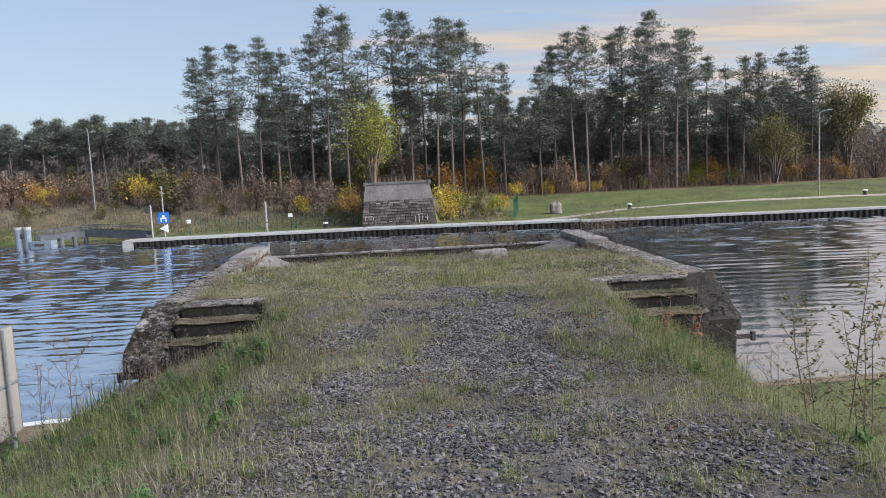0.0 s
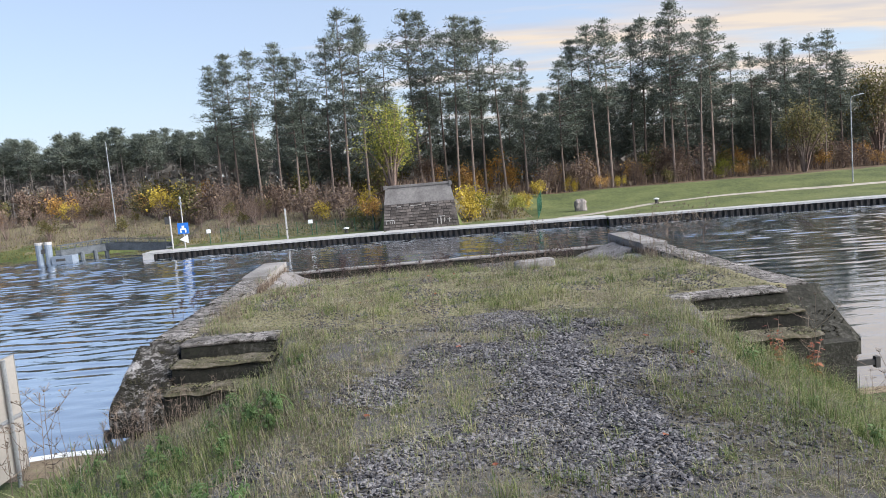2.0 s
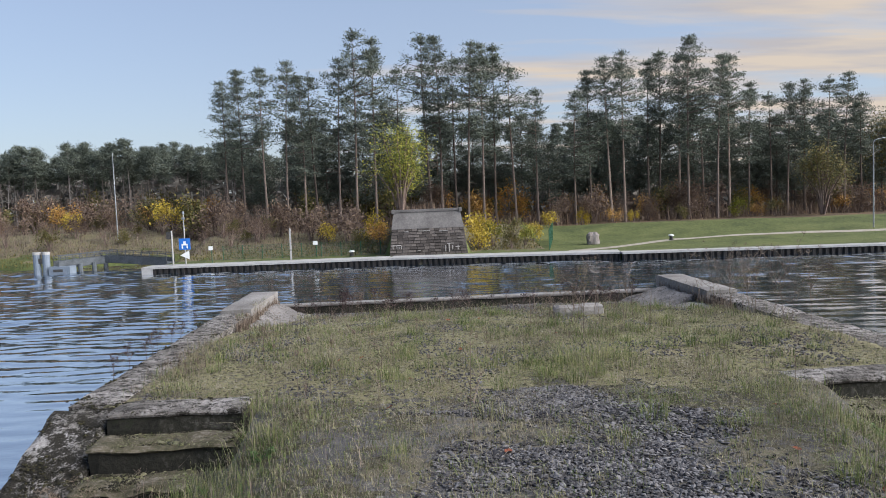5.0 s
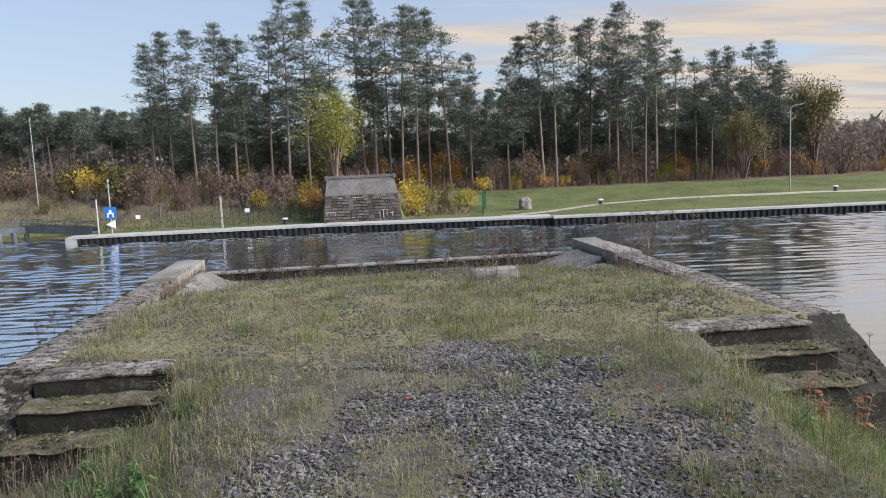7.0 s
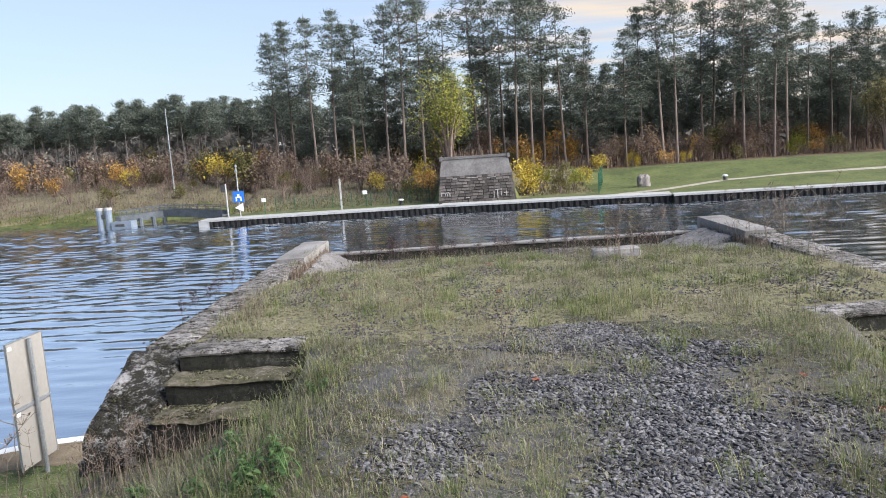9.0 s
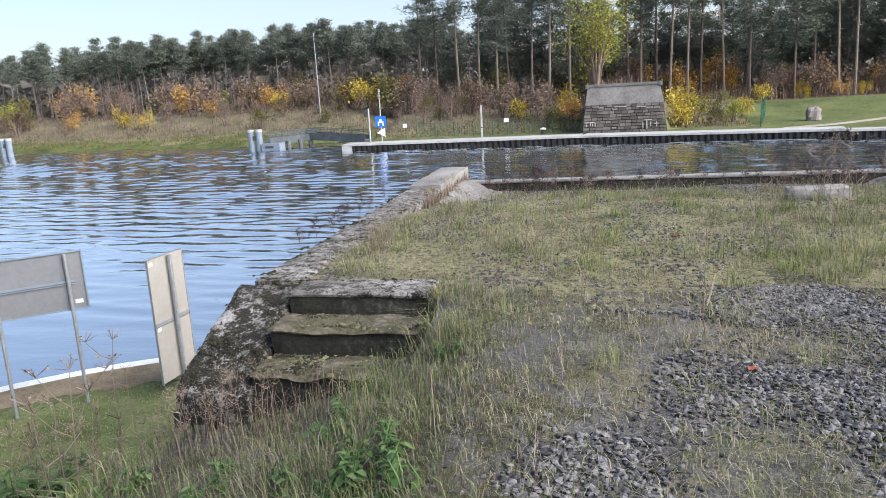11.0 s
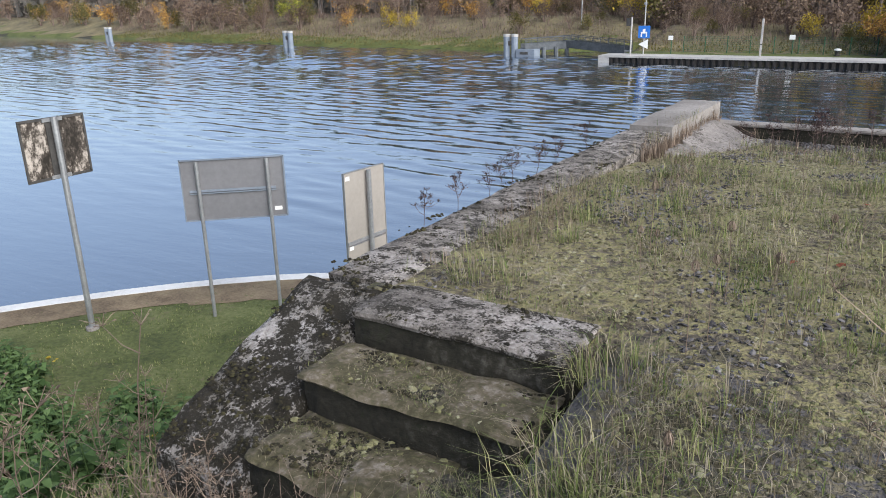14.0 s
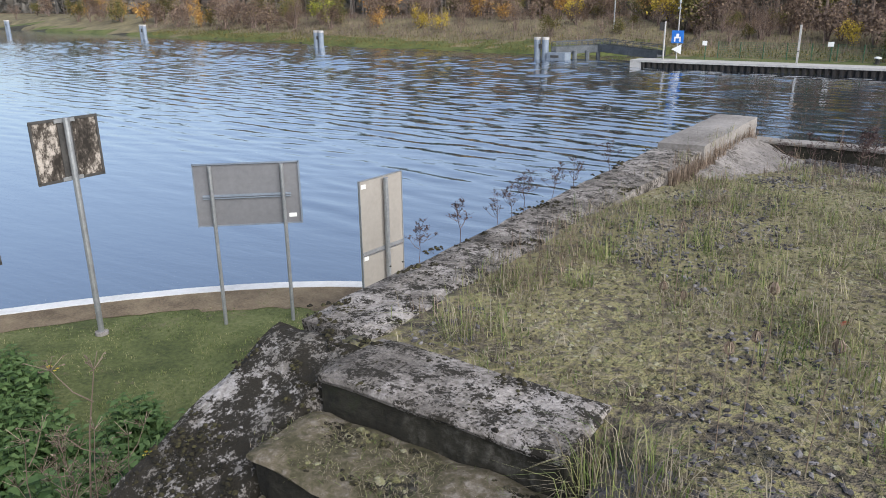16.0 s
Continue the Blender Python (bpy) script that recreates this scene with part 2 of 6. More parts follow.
M["leaf_olive"] = leaf_material("olive_leaves", [(0.0, (0.065, 0.07, 0.025)), (0.5, (0.12, 0.11, 0.04)), (1.0, (0.21, 0.16, 0.05))])
M["leaf_green"] = leaf_material("green_leaves", [(0.0, (0.040, 0.075, 0.024)), (0.5, (0.080, 0.135, 0.045)), (1.0, (0.14, 0.21, 0.08))])
M["leaf_red"] = leaf_material("red_leaves", [(0.0, (0.18, 0.055, 0.035)), (0.5, (0.28, 0.10, 0.055)), (1.0, (0.36, 0.18, 0.08))])
M["twig"] = leaf_material("dry_twigs", [(0.0, (0.08, 0.056, 0.046)), (0.5, (0.15, 0.108, 0.09)), (1.0, (0.25, 0.19, 0.16))], trans=0.0)
M["grass_green"] = leaf_material("green_grass_blades", [(0.0, (0.055, 0.09, 0.022)), (0.4, (0.13, 0.165, 0.055)), (0.75, (0.225, 0.24, 0.095)), (1.0, (0.35, 0.325, 0.17))])
M["grass_straw"] = leaf_material("straw_grass_blades", [(0.0, (0.10, 0.082, 0.05)), (0.5, (0.20, 0.172, 0.12)), (1.0, (0.35, 0.31, 0.235))])
M["dry_stem"] = leaf_material("dry_stems", [(0.0, (0.07, 0.05, 0.038)), (0.5, (0.15, 0.112, 0.085)), (1.0, (0.28, 0.22, 0.17))], trans=0.05)
M["dark_stem"] = leaf_material("dark_dead_stems", [(0.0, (0.03, 0.02, 0.02)), (0.5, (0.065, 0.042, 0.04)), (1.0, (0.12, 0.08, 0.07))], trans=0.05)
M["stone"] = material("crushed_stone", [(0.1, (0.034, 0.032, 0.034)), (0.5, (0.084, 0.079, 0.082)), (0.9, (0.18, 0.17, 0.17))], 4, 40, 0.9, 0.4, 0.004, rand="island", spread=0.9)
M["alu"] = material("sign_back_aluminium", [(0.2, (0.155, 0.155, 0.165)), (0.8, (0.205, 0.205, 0.215))], 0.8, 9, 0.55, 0.05, 0.002, metal=0.35)
M["alu_beige"] = material("sign_back_beige", [(0.2, (0.27, 0.25, 0.225)), (0.8, (0.33, 0.305, 0.275))], 0.8, 9, 0.6, 0.05, 0.002, metal=0.1)
M["sign_dirty"] = material("sign_back_dirty", [(0.3, (0.018, 0.015, 0.012)), (0.5, (0.06, 0.05, 0.042)), (0.66, (0.32, 0.285, 0.25)), (0.95, (0.50, 0.455, 0.41))], 2.2, 14, 0.85, 0.2, 0.003,
                             stretch=(1, 1.7, 0.55))
M["galv"] = material("galvanised_steel", [(0.2, (0.25, 0.26, 0.27)), (0.8, (0.38, 0.39, 0.40))], 3, 20, 0.45, 0.05, 0.001, metal=0.6)
M["frame_dark"] = material("dark_sign_edge", [(0.2, (0.03, 0.03, 0.03)), (0.8, (0.07, 0.065, 0.06))], 3, 20, 0.6, 0.05, 0.001)
M["white_paint"] = material("white_paint", [(0.2, (0.62, 0.62, 0.60)), (0.8, (0.76, 0.76, 0.74))], 2, 12, 0.6, 0.05, 0.001)
M["blue_paint"] = material("blue_sign_paint", [(0.2, (0.02, 0.12, 0.42)), (0.8, (0.03, 0.16, 0.52))], 2, 12, 0.5, 0.02, 0.001)
M["green_paint"] = material("green_fence_paint", [(0.2, (0.02, 0.07, 0.04)), (0.8, (0.035, 0.11, 0.06))], 2, 12, 0.6, 0.02, 0.001)
M["grey_steel"] = material("grey_painted_steel", [(0.2, (0.12, 0.145, 0.18)), (0.8, (0.19, 0.22, 0.26))], 0.8, 7, 0.6, 0.1, 0.003)
M["dark_rail"] = material("dark_gangway_steel", [(0.2, (0.045, 0.05, 0.055)), (0.8, (0.10, 0.11, 0.12))], 0.8, 7, 0.7, 0.1, 0.003)
M["old_stone"] = material("old_masonry", [(0.15, (0.045, 0.038, 0.034)), (0.5, (0.085, 0.073, 0.066)), (0.9, (0.16, 0.137, 0.122))], 1.1, 7, 0.95, 0.6, 0.03, rand="object", spread=0.6)
M["old_concrete"] = material("old_concrete_band", [(0.15, (0.085, 0.078, 0.074)), (0.5, (0.135, 0.125, 0.118)), (0.9, (0.20, 0.185, 0.175))], 0.5, 5, 0.95, 0.4, 0.02)
M["limewash"] = material("limewash_marks", [(0.2, (0.20, 0.185, 0.17)), (0.8, (0.36, 0.34, 0.32))], 1.5, 8, 0.95, 0.2, 0.005)

# water: dark body, sharp reflection, two trains of ripples
wm = bpy.data.materials.new("canal_water")
wm.use_nodes = True
n_, l_ = wm.node_tree.nodes, wm.node_tree.links
wb = n_["Principled BSDF"]
wb.inputs["Base Color"].default_value = (0.028, 0.045, 0.062, 1)
wb.inputs["Roughness"].default_value, wb.inputs["IOR"].default_value = 0.04, 2.0
tc_ = n_.new("ShaderNodeTexCoord")


def ripple(scale, rot, stretch):
    mp_ = n_.new("ShaderNodeMapping")
    mp_.inputs["Rotation"].default_value = (0, 0, radians(rot))
    mp_.inputs["Scale"].default_value = stretch
    l_.new(tc_.outputs["Object"], mp_.inputs[0])
    t_ = n_.new("ShaderNodeTexNoise")
    t_.inputs["Scale"].default_value, t_.inputs["Detail"].default_value, t_.inputs["Roughness"].default_value = scale, 3.0, 0.5
    l_.new(mp_.outputs[0], t_.inputs["Vector"])
    return t_


r1, r2 = ripple(0.7, 12, (0.38, 1.5, 1)), ripple(2.6, -18, (0.5, 1.4, 1))
b1, b2 = n_.new("ShaderNodeBump"), n_.new("ShaderNodeBump")
b1.inputs["Strength"].default_value, b1.inputs["Distance"].default_value = 1.0, 0.02
b2.inputs["Strength"].default_value, b2.inputs["Distance"].default_value = 1.0, 0.007
l_.new(r1.outputs[0], b1.inputs["Height"])
l_.new(r2.outputs[0], b2.inputs["Height"])
l_.new(b1.outputs[0], b2.inputs["Normal"])
l_.new(b2.outputs[0], wb.inputs["Normal"])
gl_ = n_.new("ShaderNodeBsdfGlossy")
gl_.inputs["Color"].default_value, gl_.inputs["Roughness"].default_value = (0.92, 0.95, 1.0, 1), 0.06
l_.new(b2.outputs[0], gl_.inputs["Normal"])
mxw = n_.new("ShaderNodeMixShader")
fr_ = n_.new("ShaderNodeFresnel")
fr_.inputs["IOR"].default_value = 1.33
gain_ = n_.new("ShaderNodeMath")
gain_.operation, gain_.use_clamp = "MULTIPLY_ADD", True
gain_.inputs[1].default_value, gain_.inputs[2].default_value = 1.15, 0.24
l_.new(fr_.outputs[0], gain_.inputs[0])
l_.new(gain_.outputs[0], mxw.inputs[0])
l_.new(wb.outputs[0], mxw.inputs[1])
l_.new(gl_.outputs[0], mxw.inputs[2])
l_.new(mxw.outputs[0], n_["Material Output"].inputs[0])
M["water"] = wm


# ---- mesh helpers ----
class Mesh:
    """Vertices and faces gathered in plain lists."""

    def __init__(self):
        self.v, self.f = [], []

    def add(self, verts, faces):
        k = len(self.v)
        self.v += [tuple(p) for p in verts]
        self.f += [tuple(i + k for i in q) for q in faces]

    def box(self, x0, y0, z0, x1, y1, z1, m=None):
        vs = [Vector(p) for p in ((x0, y0, z0), (x1, y0, z0), (x1, y1, z0), (x0, y1, z0), (x0, y0, z1), (x1, y0, z1), (x1, y1, z1), (x0, y1, z1))]
        if m:
            vs = [m @ p for p in vs]
        self.add(vs, [(0, 3, 2, 1), (4, 5, 6, 7), (0, 1, 5, 4), (1, 2, 6, 5), (2, 3, 7, 6), (3, 0, 4, 7)])

    def tube(self, points, radii, sides=6, cap=True):
        rings, last = [], None
        for i, p in enumerate(points):
            a = Vector(points[max(i - 1, 0)])
            b = Vector(points[min(i + 1, len(points) - 1)])
            d = (b - a).normalized()
            u = d.orthogonal().normalized() if last is None else (last - d * last.dot(d)).normalized()
            last = u
            w = d.cross(u)
            rings.append([Vector(p) + radii[i] * (math.cos(2 * math.pi * k / sides) * u + math.sin(2 * math.pi * k / sides) * w) for k in range(sides)])
        faces = [(i * sides + k, i * sides + (k + 1) % sides, (i + 1) * sides + (k + 1) % sides, (i + 1) * sides + k) for i in range(len(points) - 1) for k in range(sides)]
        if cap:
            faces += [tuple(range(sides))[::-1], tuple((len(points) - 1) * sides + k for k in range(sides))]
        self.add([p for r in rings for p in r], faces)

    def data(self, name, mat, smooth=False):
        me = bpy.data.meshes.new(name)
        me.from_pydata(self.v, [], self.f)
        me.materials.append(mat)
        if smooth:
            me.polygons.foreach_set("use_smooth", [True] * len(me.polygons))
        me.update()
        return me


def part(name, mesh, mat, parent=None, label="", smooth=False):
    ob = new(name, mesh.data(name, mat, smooth) if isinstance(mesh, Mesh) else mesh)
    if parent:
        ob.parent = parent
    if label:
        ob["label"] = label
    return ob


def rough_block(x0, y0, z0, x1, y1, z1, step=0.12, amp=0.012, edge=0.02, seed=0, top=None):
    """A concrete block with worn edges: a gridded box, edges rounded off and faces pushed about by noise. top(x, y) gives the upper face."""
    bm = bmesh.new()
    sx, sy, sz = x1 - x0, y1 - y0, z1 - z0
    nx, ny, nz = (max(2, min(90, round(s / step))) for s in (sx, sy, sz))
    seen = {}

    def vert(i, j, k):
        if (i, j, k) not in seen:
            p = Vector((x0 + sx * i / nx, y0 + sy * j / ny, z0 + sz * k / nz))
            if top:
                h = top(p.x, p.y)
                p.z = z0 + (h - z0) * k / nz
            out = Vector(((i == nx) - (i == 0), (j == ny) - (j == 0), (k == nz) - (k == 0)))
            hits = abs(out.x) + abs(out.y) + abs(out.z)
            if hits > 1:
                p -= out * edge * (0.5 + 0.9 * abs(noise.noise(p * 3 + Vector((seed, 0, 0))))) * (0.8 if hits == 2 else 1.0)
            p += Vector(noise.noise_vector(p * 5 + Vector((seed, seed, 0)))) * amp + Vector(noise.noise_vector(p * 1.3 + Vector((seed, 3, 0)))) * amp
            seen[i, j, k] = bm.verts.new(p)
        return seen[i, j, k]

    for i in range(nx):
        for j in range(ny):
            bm.faces.new([vert(i, j, nz), vert(i + 1, j, nz), vert(i + 1, j + 1, nz), vert(i, j + 1, nz)])
            bm.faces.new([vert(i, j, 0), vert(i, j + 1, 0), vert(i + 1, j + 1, 0), vert(i + 1, j, 0)])
    for i in range(nx):
        for k in range(nz):
            bm.faces.new([vert(i, 0, k), vert(i + 1, 0, k), vert(i + 1, 0, k + 1), vert(i, 0, k + 1)])
            bm.faces.new([vert(i, ny, k), vert(i, ny, k + 1), vert(i + 1, ny, k + 1), vert(i + 1, ny, k)])
    for j in range(ny):
        for k in range(nz):
            bm.faces.new([vert(0, j, k), vert(0, j, k + 1), vert(0, j + 1, k + 1), vert(0, j + 1, k)])
            bm.faces.new([vert(nx, j, k), vert(nx, j + 1, k), vert(nx, j + 1, k + 1), vert(nx, j, k + 1)])
    return bm


def block(name, mat, parent, *args, label="", **kw):
    bm = rough_block(*args, **kw)
    me = bpy.data.meshes.new(name)
    bm.to_mesh(me)
    bm.free()
    me.materials.append(mat)
    return part(name, me, mat, parent, label)


def empty(name, place=(0, 0, 0), turn=0.0):
    ob = new(name)
    ob.empty_display_size = 0.2
    ob.matrix_world = pose(*place, 0, 0, turn)
    return ob


def smooth(a, b, x):
    t = min(max((x - a) / (b - a), 0.0), 1.0)
    return t * t * (3 - 2 * t)


def lerp_table(table, x):
    if x <= table[0][0]:
        return table[0][1]
    for (a, va), (b, vb) in zip(table, table[1:]):
        if x <= b:
            return va + (vb - va) * (x - a) / (b - a)
    return table[-1][1]


# ---- plan ----
WATER = -5.4
LAWN = -4.9
CREST = [(-30, 0.05), (-16, 0.08), (-13.6, 0.02), (-12.2, -0.16), (-10.6, -0.14), (-9.2, -0.05), (-8.2, 0.0), (10, 0.0)]
PLATFORM = [(-8, 0.0), (-5, -0.03), (-3.5, -0.10), (-1.2, -0.33), (0, -0.40)]
QUAY = [(-29, 68.8), (-3.8, 67.8), (20.4, 63.4), (20.41, 62.7), (60, 57.6), (200, 41)]


def kerb_y(x):
    return 3.3 - 0.18 * max(0.0, -10.3 - x) ** 1.75 - 0.95 * smooth(0, 8, x)


def shore_y(x):
    if x < -29.5:
        return lerp_table([(-700, 190), (-400, 150), (-251, 115), (-189, 105), (-147, 99.5), (-114, 93.8), (-87, 87), (-63, 84.5), (-50, 82), (-36, 84), (-29.5, 88)], x)
    return lerp_table(QUAY, x)


def near_height(x, y):
    a = abs(x)
    bump_ = 0.05 * noise.noise(Vector((x * 0.5, y * 0.5, 0))) + 0.02 * noise.noise(Vector((x * 2, y * 2, 4)))
    crest = lerp_table(CREST, y)
    e = max(0.0, a - 1.8)
    k = 0.36 if x < 0 else 0.70 - 0.25 * smooth(-10.5, -8.8, y)
    bank = crest - (k * e if e < 2.2 else k * 2.2 + 0.66 * (e - 2.2)) - 0.9 * max(0.0, min(x, 4.4) - 3.3) - 0.10 * smooth(0, 0.6, e) * smooth(-11, -8.5, y)
    bank -= 0.75 * max(0.0, y + 7.4) * smooth(3.4, 4.2, a)
    if y > -0.13:
        return LAWN
    if a < 3.62 and y > -7.45:
        plat = lerp_table(PLATFORM, y) + bump_ * 0.5
        if a < 2.3:
            w = smooth(-9.0, -7.7, y)
            return bank * (1 - w) + plat * w + bump_ * 0.4
        return plat
    if a < 2.3 and y > -9.0:
        w = smooth(-9.0, -7.7, y)
        return bank * (1 - w) + lerp_table(PLATFORM, y) * w + bump_ * 0.4
    return max(bank + bump_ * (1.0 + 1.2 * smooth(2, 5, a)), LAWN + 0.4 * bump_)


def far_height(x, y):
    d = y - shore_y(x)
    b = 0.22 * noise.noise(Vector((x * 0.12, y * 0.12, 7)))
    left = lerp_table([(0, -5.6), (1.5, -4.9), (6, -4.0), (16, -1.5), (40, -1.3), (400, 0)], d) + b * smooth(1, 6, d)
    dq = d
    mid = lerp_table([(0, -4.75), (8, -4.7), (14, -3.9), (22, -2.6), (60, -2.2), (400, -1)], dq) + b * smooth(7, 12, dq)
    right = lerp_table([(0, -4.75), (3.2, -4.74), (13, -4.36), (15, -4.34), (28, -2.95), (60, -2.9), (400, -2)], dq) + 0.6 * b * smooth(6, 12, dq)
    w = smooth(8, 20, x)
    quay = mid * (1 - w) + right * w
    mound = -0.1 - 2.6 * max(0.0, abs(x - 0.6) - 3.2) - 0.02 * (y - 72)
    if y > 72.6:
        quay = max(quay, mound + b)
    return left if x < -29.5 else quay


def height(x, y):
    if y <= kerb_y(x):
        return near_height(x, y)
    if y >= shore_y(x):
        return far_height(x, y)
    return -7.5


def lines(*spans):
    out = []
    for a, b, step in spans:
        k = max(1, round((b - a) / step))
        out += [a + (b - a) * i / k for i in range(k)]
    return out + [spans[-1][1]]


XS = lines((-900, -240, 60), (-240, -100, 10), (-100, -29.6, 2.2), (-29.6, -29.4, 0.2), (-29.4, -18, 0.95), (-18, -9, 0.5), (-9, 9, 0.15), (9, 20, 0.5), (20, 90, 2.0), (90, 240, 10), (240, 900, 60))
YS = lines((-500, -100, 50), (-100, -30, 7), (-30, -19, 0.7), (-19, 0.375, 0.125), (0.375, 5, 0.4), (5, 41, 6), (41, 100, 1.1), (100, 160, 4), (160, 400, 20), (400, 1200, 100))


def zone(x, y):
    """Which surface covers the ground here."""
    j = 0.9 * noise.noise(Vector((x * 0.9, y * 0.9, 2))) + 0.3 * noise.noise(Vector((x * 2.5, y * 2.5, 5))) + 0.6 * noise.noise(Vector((x * 9.3, y * 9.3, 8)))
    if y <= kerb_y(x) + 0.01:
        z = near_height(x, y)
        if abs(x) < 3.62 and y > -7.6 + j:
            return 1 if y < -1.9 + j or abs(x) > 2.8 else 0
        if z < -4.75:
            return 3
        return 0 if abs(x + 0.15) + 0.6 * j < 1.15 and -15 < y < -7.9 else 2
    if y < shore_y(x):
        return 5
    d = y - shore_y(x)
    if x < -29.5:
        return 7 if d > 4 + 4 * j and d < 34 else (8 if d >= 34 else 6)
    if x < 14:
        if d > 30:
            return 8
        return 6 if d < 7.5 + 3 * j and not (abs(x - 0.6) < 6 and y > 72.4) else 7
    return 8 if d > 30.5 + 2 * j else 6


def build_ground():
    gv = [(x, y, height(x, y)) for y in YS for x in XS]
    w = len(XS)
    gf = [(j * w + i, j * w + i + 1, (j + 1) * w + i + 1, (j + 1) * w + i) for j in range(len(YS) - 1) for i in range(w - 1)]
    me = bpy.data.meshes.new("ground")
    me.from_pydata(gv, [], gf)
    for k in ("gravel_bed", "moss_ground", "rough_grass", "lawn", "soil", "bed", "far_grass", "brush_ground", "forest_floor"):
        me.materials.append(M[k])
    ids = []
    for j in range(len(YS) - 1):
        for i in range(w - 1):
            ids.append(zone((XS[i] + XS[i + 1]) / 2, (YS[j] + YS[j + 1]) / 2))
    me.polygons.foreach_set("material_index", ids)
    me.polygons.foreach_set("use_smooth", [True] * len(me.polygons))
    me.update()
    return tagged(new("ground", me), "overgrown gravel embankment, mown lawn and wooded canal banks", "ground", kind="structure")


ground = build_ground()


def build_water():
    """A sheet of crossing wavelets, ruffled in patches, that lies flat towards its far edges."""
    rng = np.random.RandomState(17)
    xs = np.array(lines((-900, -300, 100), (-300, -160, 3.5), (-160, 62, 0.42), (62, 130, 2.0), (130, 900, 110)))
    ys = np.array(lines((-500, 0, 100), (0, 2, 1), (2, 92, 0.21), (92, 130, 2.0), (130, 1200, 120)))
    X, Y = np.meshgrid(xs, ys)
    Z = np.zeros_like(X)
    for k in range(22):
        wave = 0.8 + 1.1 * rng.rand() ** 1.8
        way = rng.normal(0.10, 0.34)
        kx, ky = math.sin(way) * 2 * math.pi / wave, math.cos(way) * 2 * math.pi / wave
        bend = 0.9 * np.sin(X * 0.045 * (1 + rng.rand()) + rng.rand() * 6) + 0.7 * np.sin(Y * 0.07 + X * 0.03 + rng.rand() * 6)
        Z += 0.029 * wave / (2 * math.pi) * np.sin(kx * X + ky * Y + bend + rng.rand() * 6.28)
    ruffle = 0.36 + 0.28 * np.sin(X * 0.05 + 1.3 * np.sin(Y * 0.06) + 2.0) * np.sin(Y * 0.085 + 0.9 * np.sin(X * 0.04)) + 0.6 * np.clip((Y - 16) / 40, -0.3, 1)
    fade = np.clip((X + 165) / 20, 0, 1) * np.clip((64 - X) / 10, 0, 1) * np.clip((Y - 1) / 6, 0, 1) * np.clip((94 - Y) / 6, 0, 1)
    Z = WATER + Z * ruffle * fade
    w, h = len(xs), len(ys)
    i = (np.arange(h - 1)[:, None] * w + np.arange(w - 1)[None, :]).ravel()
    me = bpy.data.meshes.new("water")
    me.from_pydata(np.stack([X, Y, Z], -1).reshape(-1, 3).tolist(), [], np.stack([i, i + 1, i + w + 1, i + w], -1).tolist())
    me.materials.append(M["water"])
    me.polygons.foreach_set("use_smooth", [True] * len(me.polygons))
    me.update()
    return tagged(new("water", me), "calm canal water with small ripples", "water", kind="structure")


water = build_water()


# ---- near shore edge ----
def strip(points, width, z0, z1, mat, name):
    m = Mesh()
    rows = []
    for i, (x, y) in enumerate(points):
        a, b = Vector(points[max(i - 1, 0)]), Vector(points[min(i + 1, len(points) - 1)])
        d = (b - a).normalized()
        nrm = Vector((-d.y, d.x))
        p, q = Vector((x, y)), Vector((x, y)) + nrm * width
        rows.append([(p.x, p.y, z0), (p.x, p.y, z1), (q.x, q.y, z1), (q.x, q.y, z0)])
    for r, s in zip(rows, rows[1:]):
        m.add(r + s, [(0, 4, 5, 1), (1, 5, 6, 2), (2, 6, 7, 3)])
    return part(name, m, mat)


kerb_pts = [(x, kerb_y(x)) for x in lines((-34, -8, 0.8), (-8, 5, 1.0))]
kerb = tagged(strip(kerb_pts, 0.36, -6.5, LAWN + 0.03, M["kerb_white"], "kerb"), "pale concrete kerb along the lawn's water edge", "kerb", kind="structure")

edge_pts = [(x, kerb_y(x)) for x in lines((5, 30, 1.0))]
tagged(strip(edge_pts, 0.2, -6.5, LAWN + 0.03, M["soil"], "bank_edge"), "brown earth edge of the lawn above the water", "bank", kind="structure")
soil = Mesh()
srow = [(x, kerb_y(x), 1.25 + 0.5 * noise.noise(Vector((x * 0.7, 1, 0))) + 0.25 * noise.noise(Vector((x * 3, 2, 0)))) for x in lines((-34, 30, 0.2))]
srow = [(x, y, w if x < 4 else w * 0.18) for x, y, w in srow]
for (xa, ya, wa), (xb, yb, wb_) in zip(srow, srow[1:]):
    soil.add([(xa, ya - wa * 1.15, LAWN + 0.012), (xb, yb - wb_ * 1.15, LAWN + 0.012), (xb, yb, LAWN + 0.02), (xa, ya, LAWN + 0.02)], [(0, 1, 2, 3)])
tagged(part("verge", soil, M["soil"]), "strip of bare brown soil behind the kerb", "ground", kind="structure")


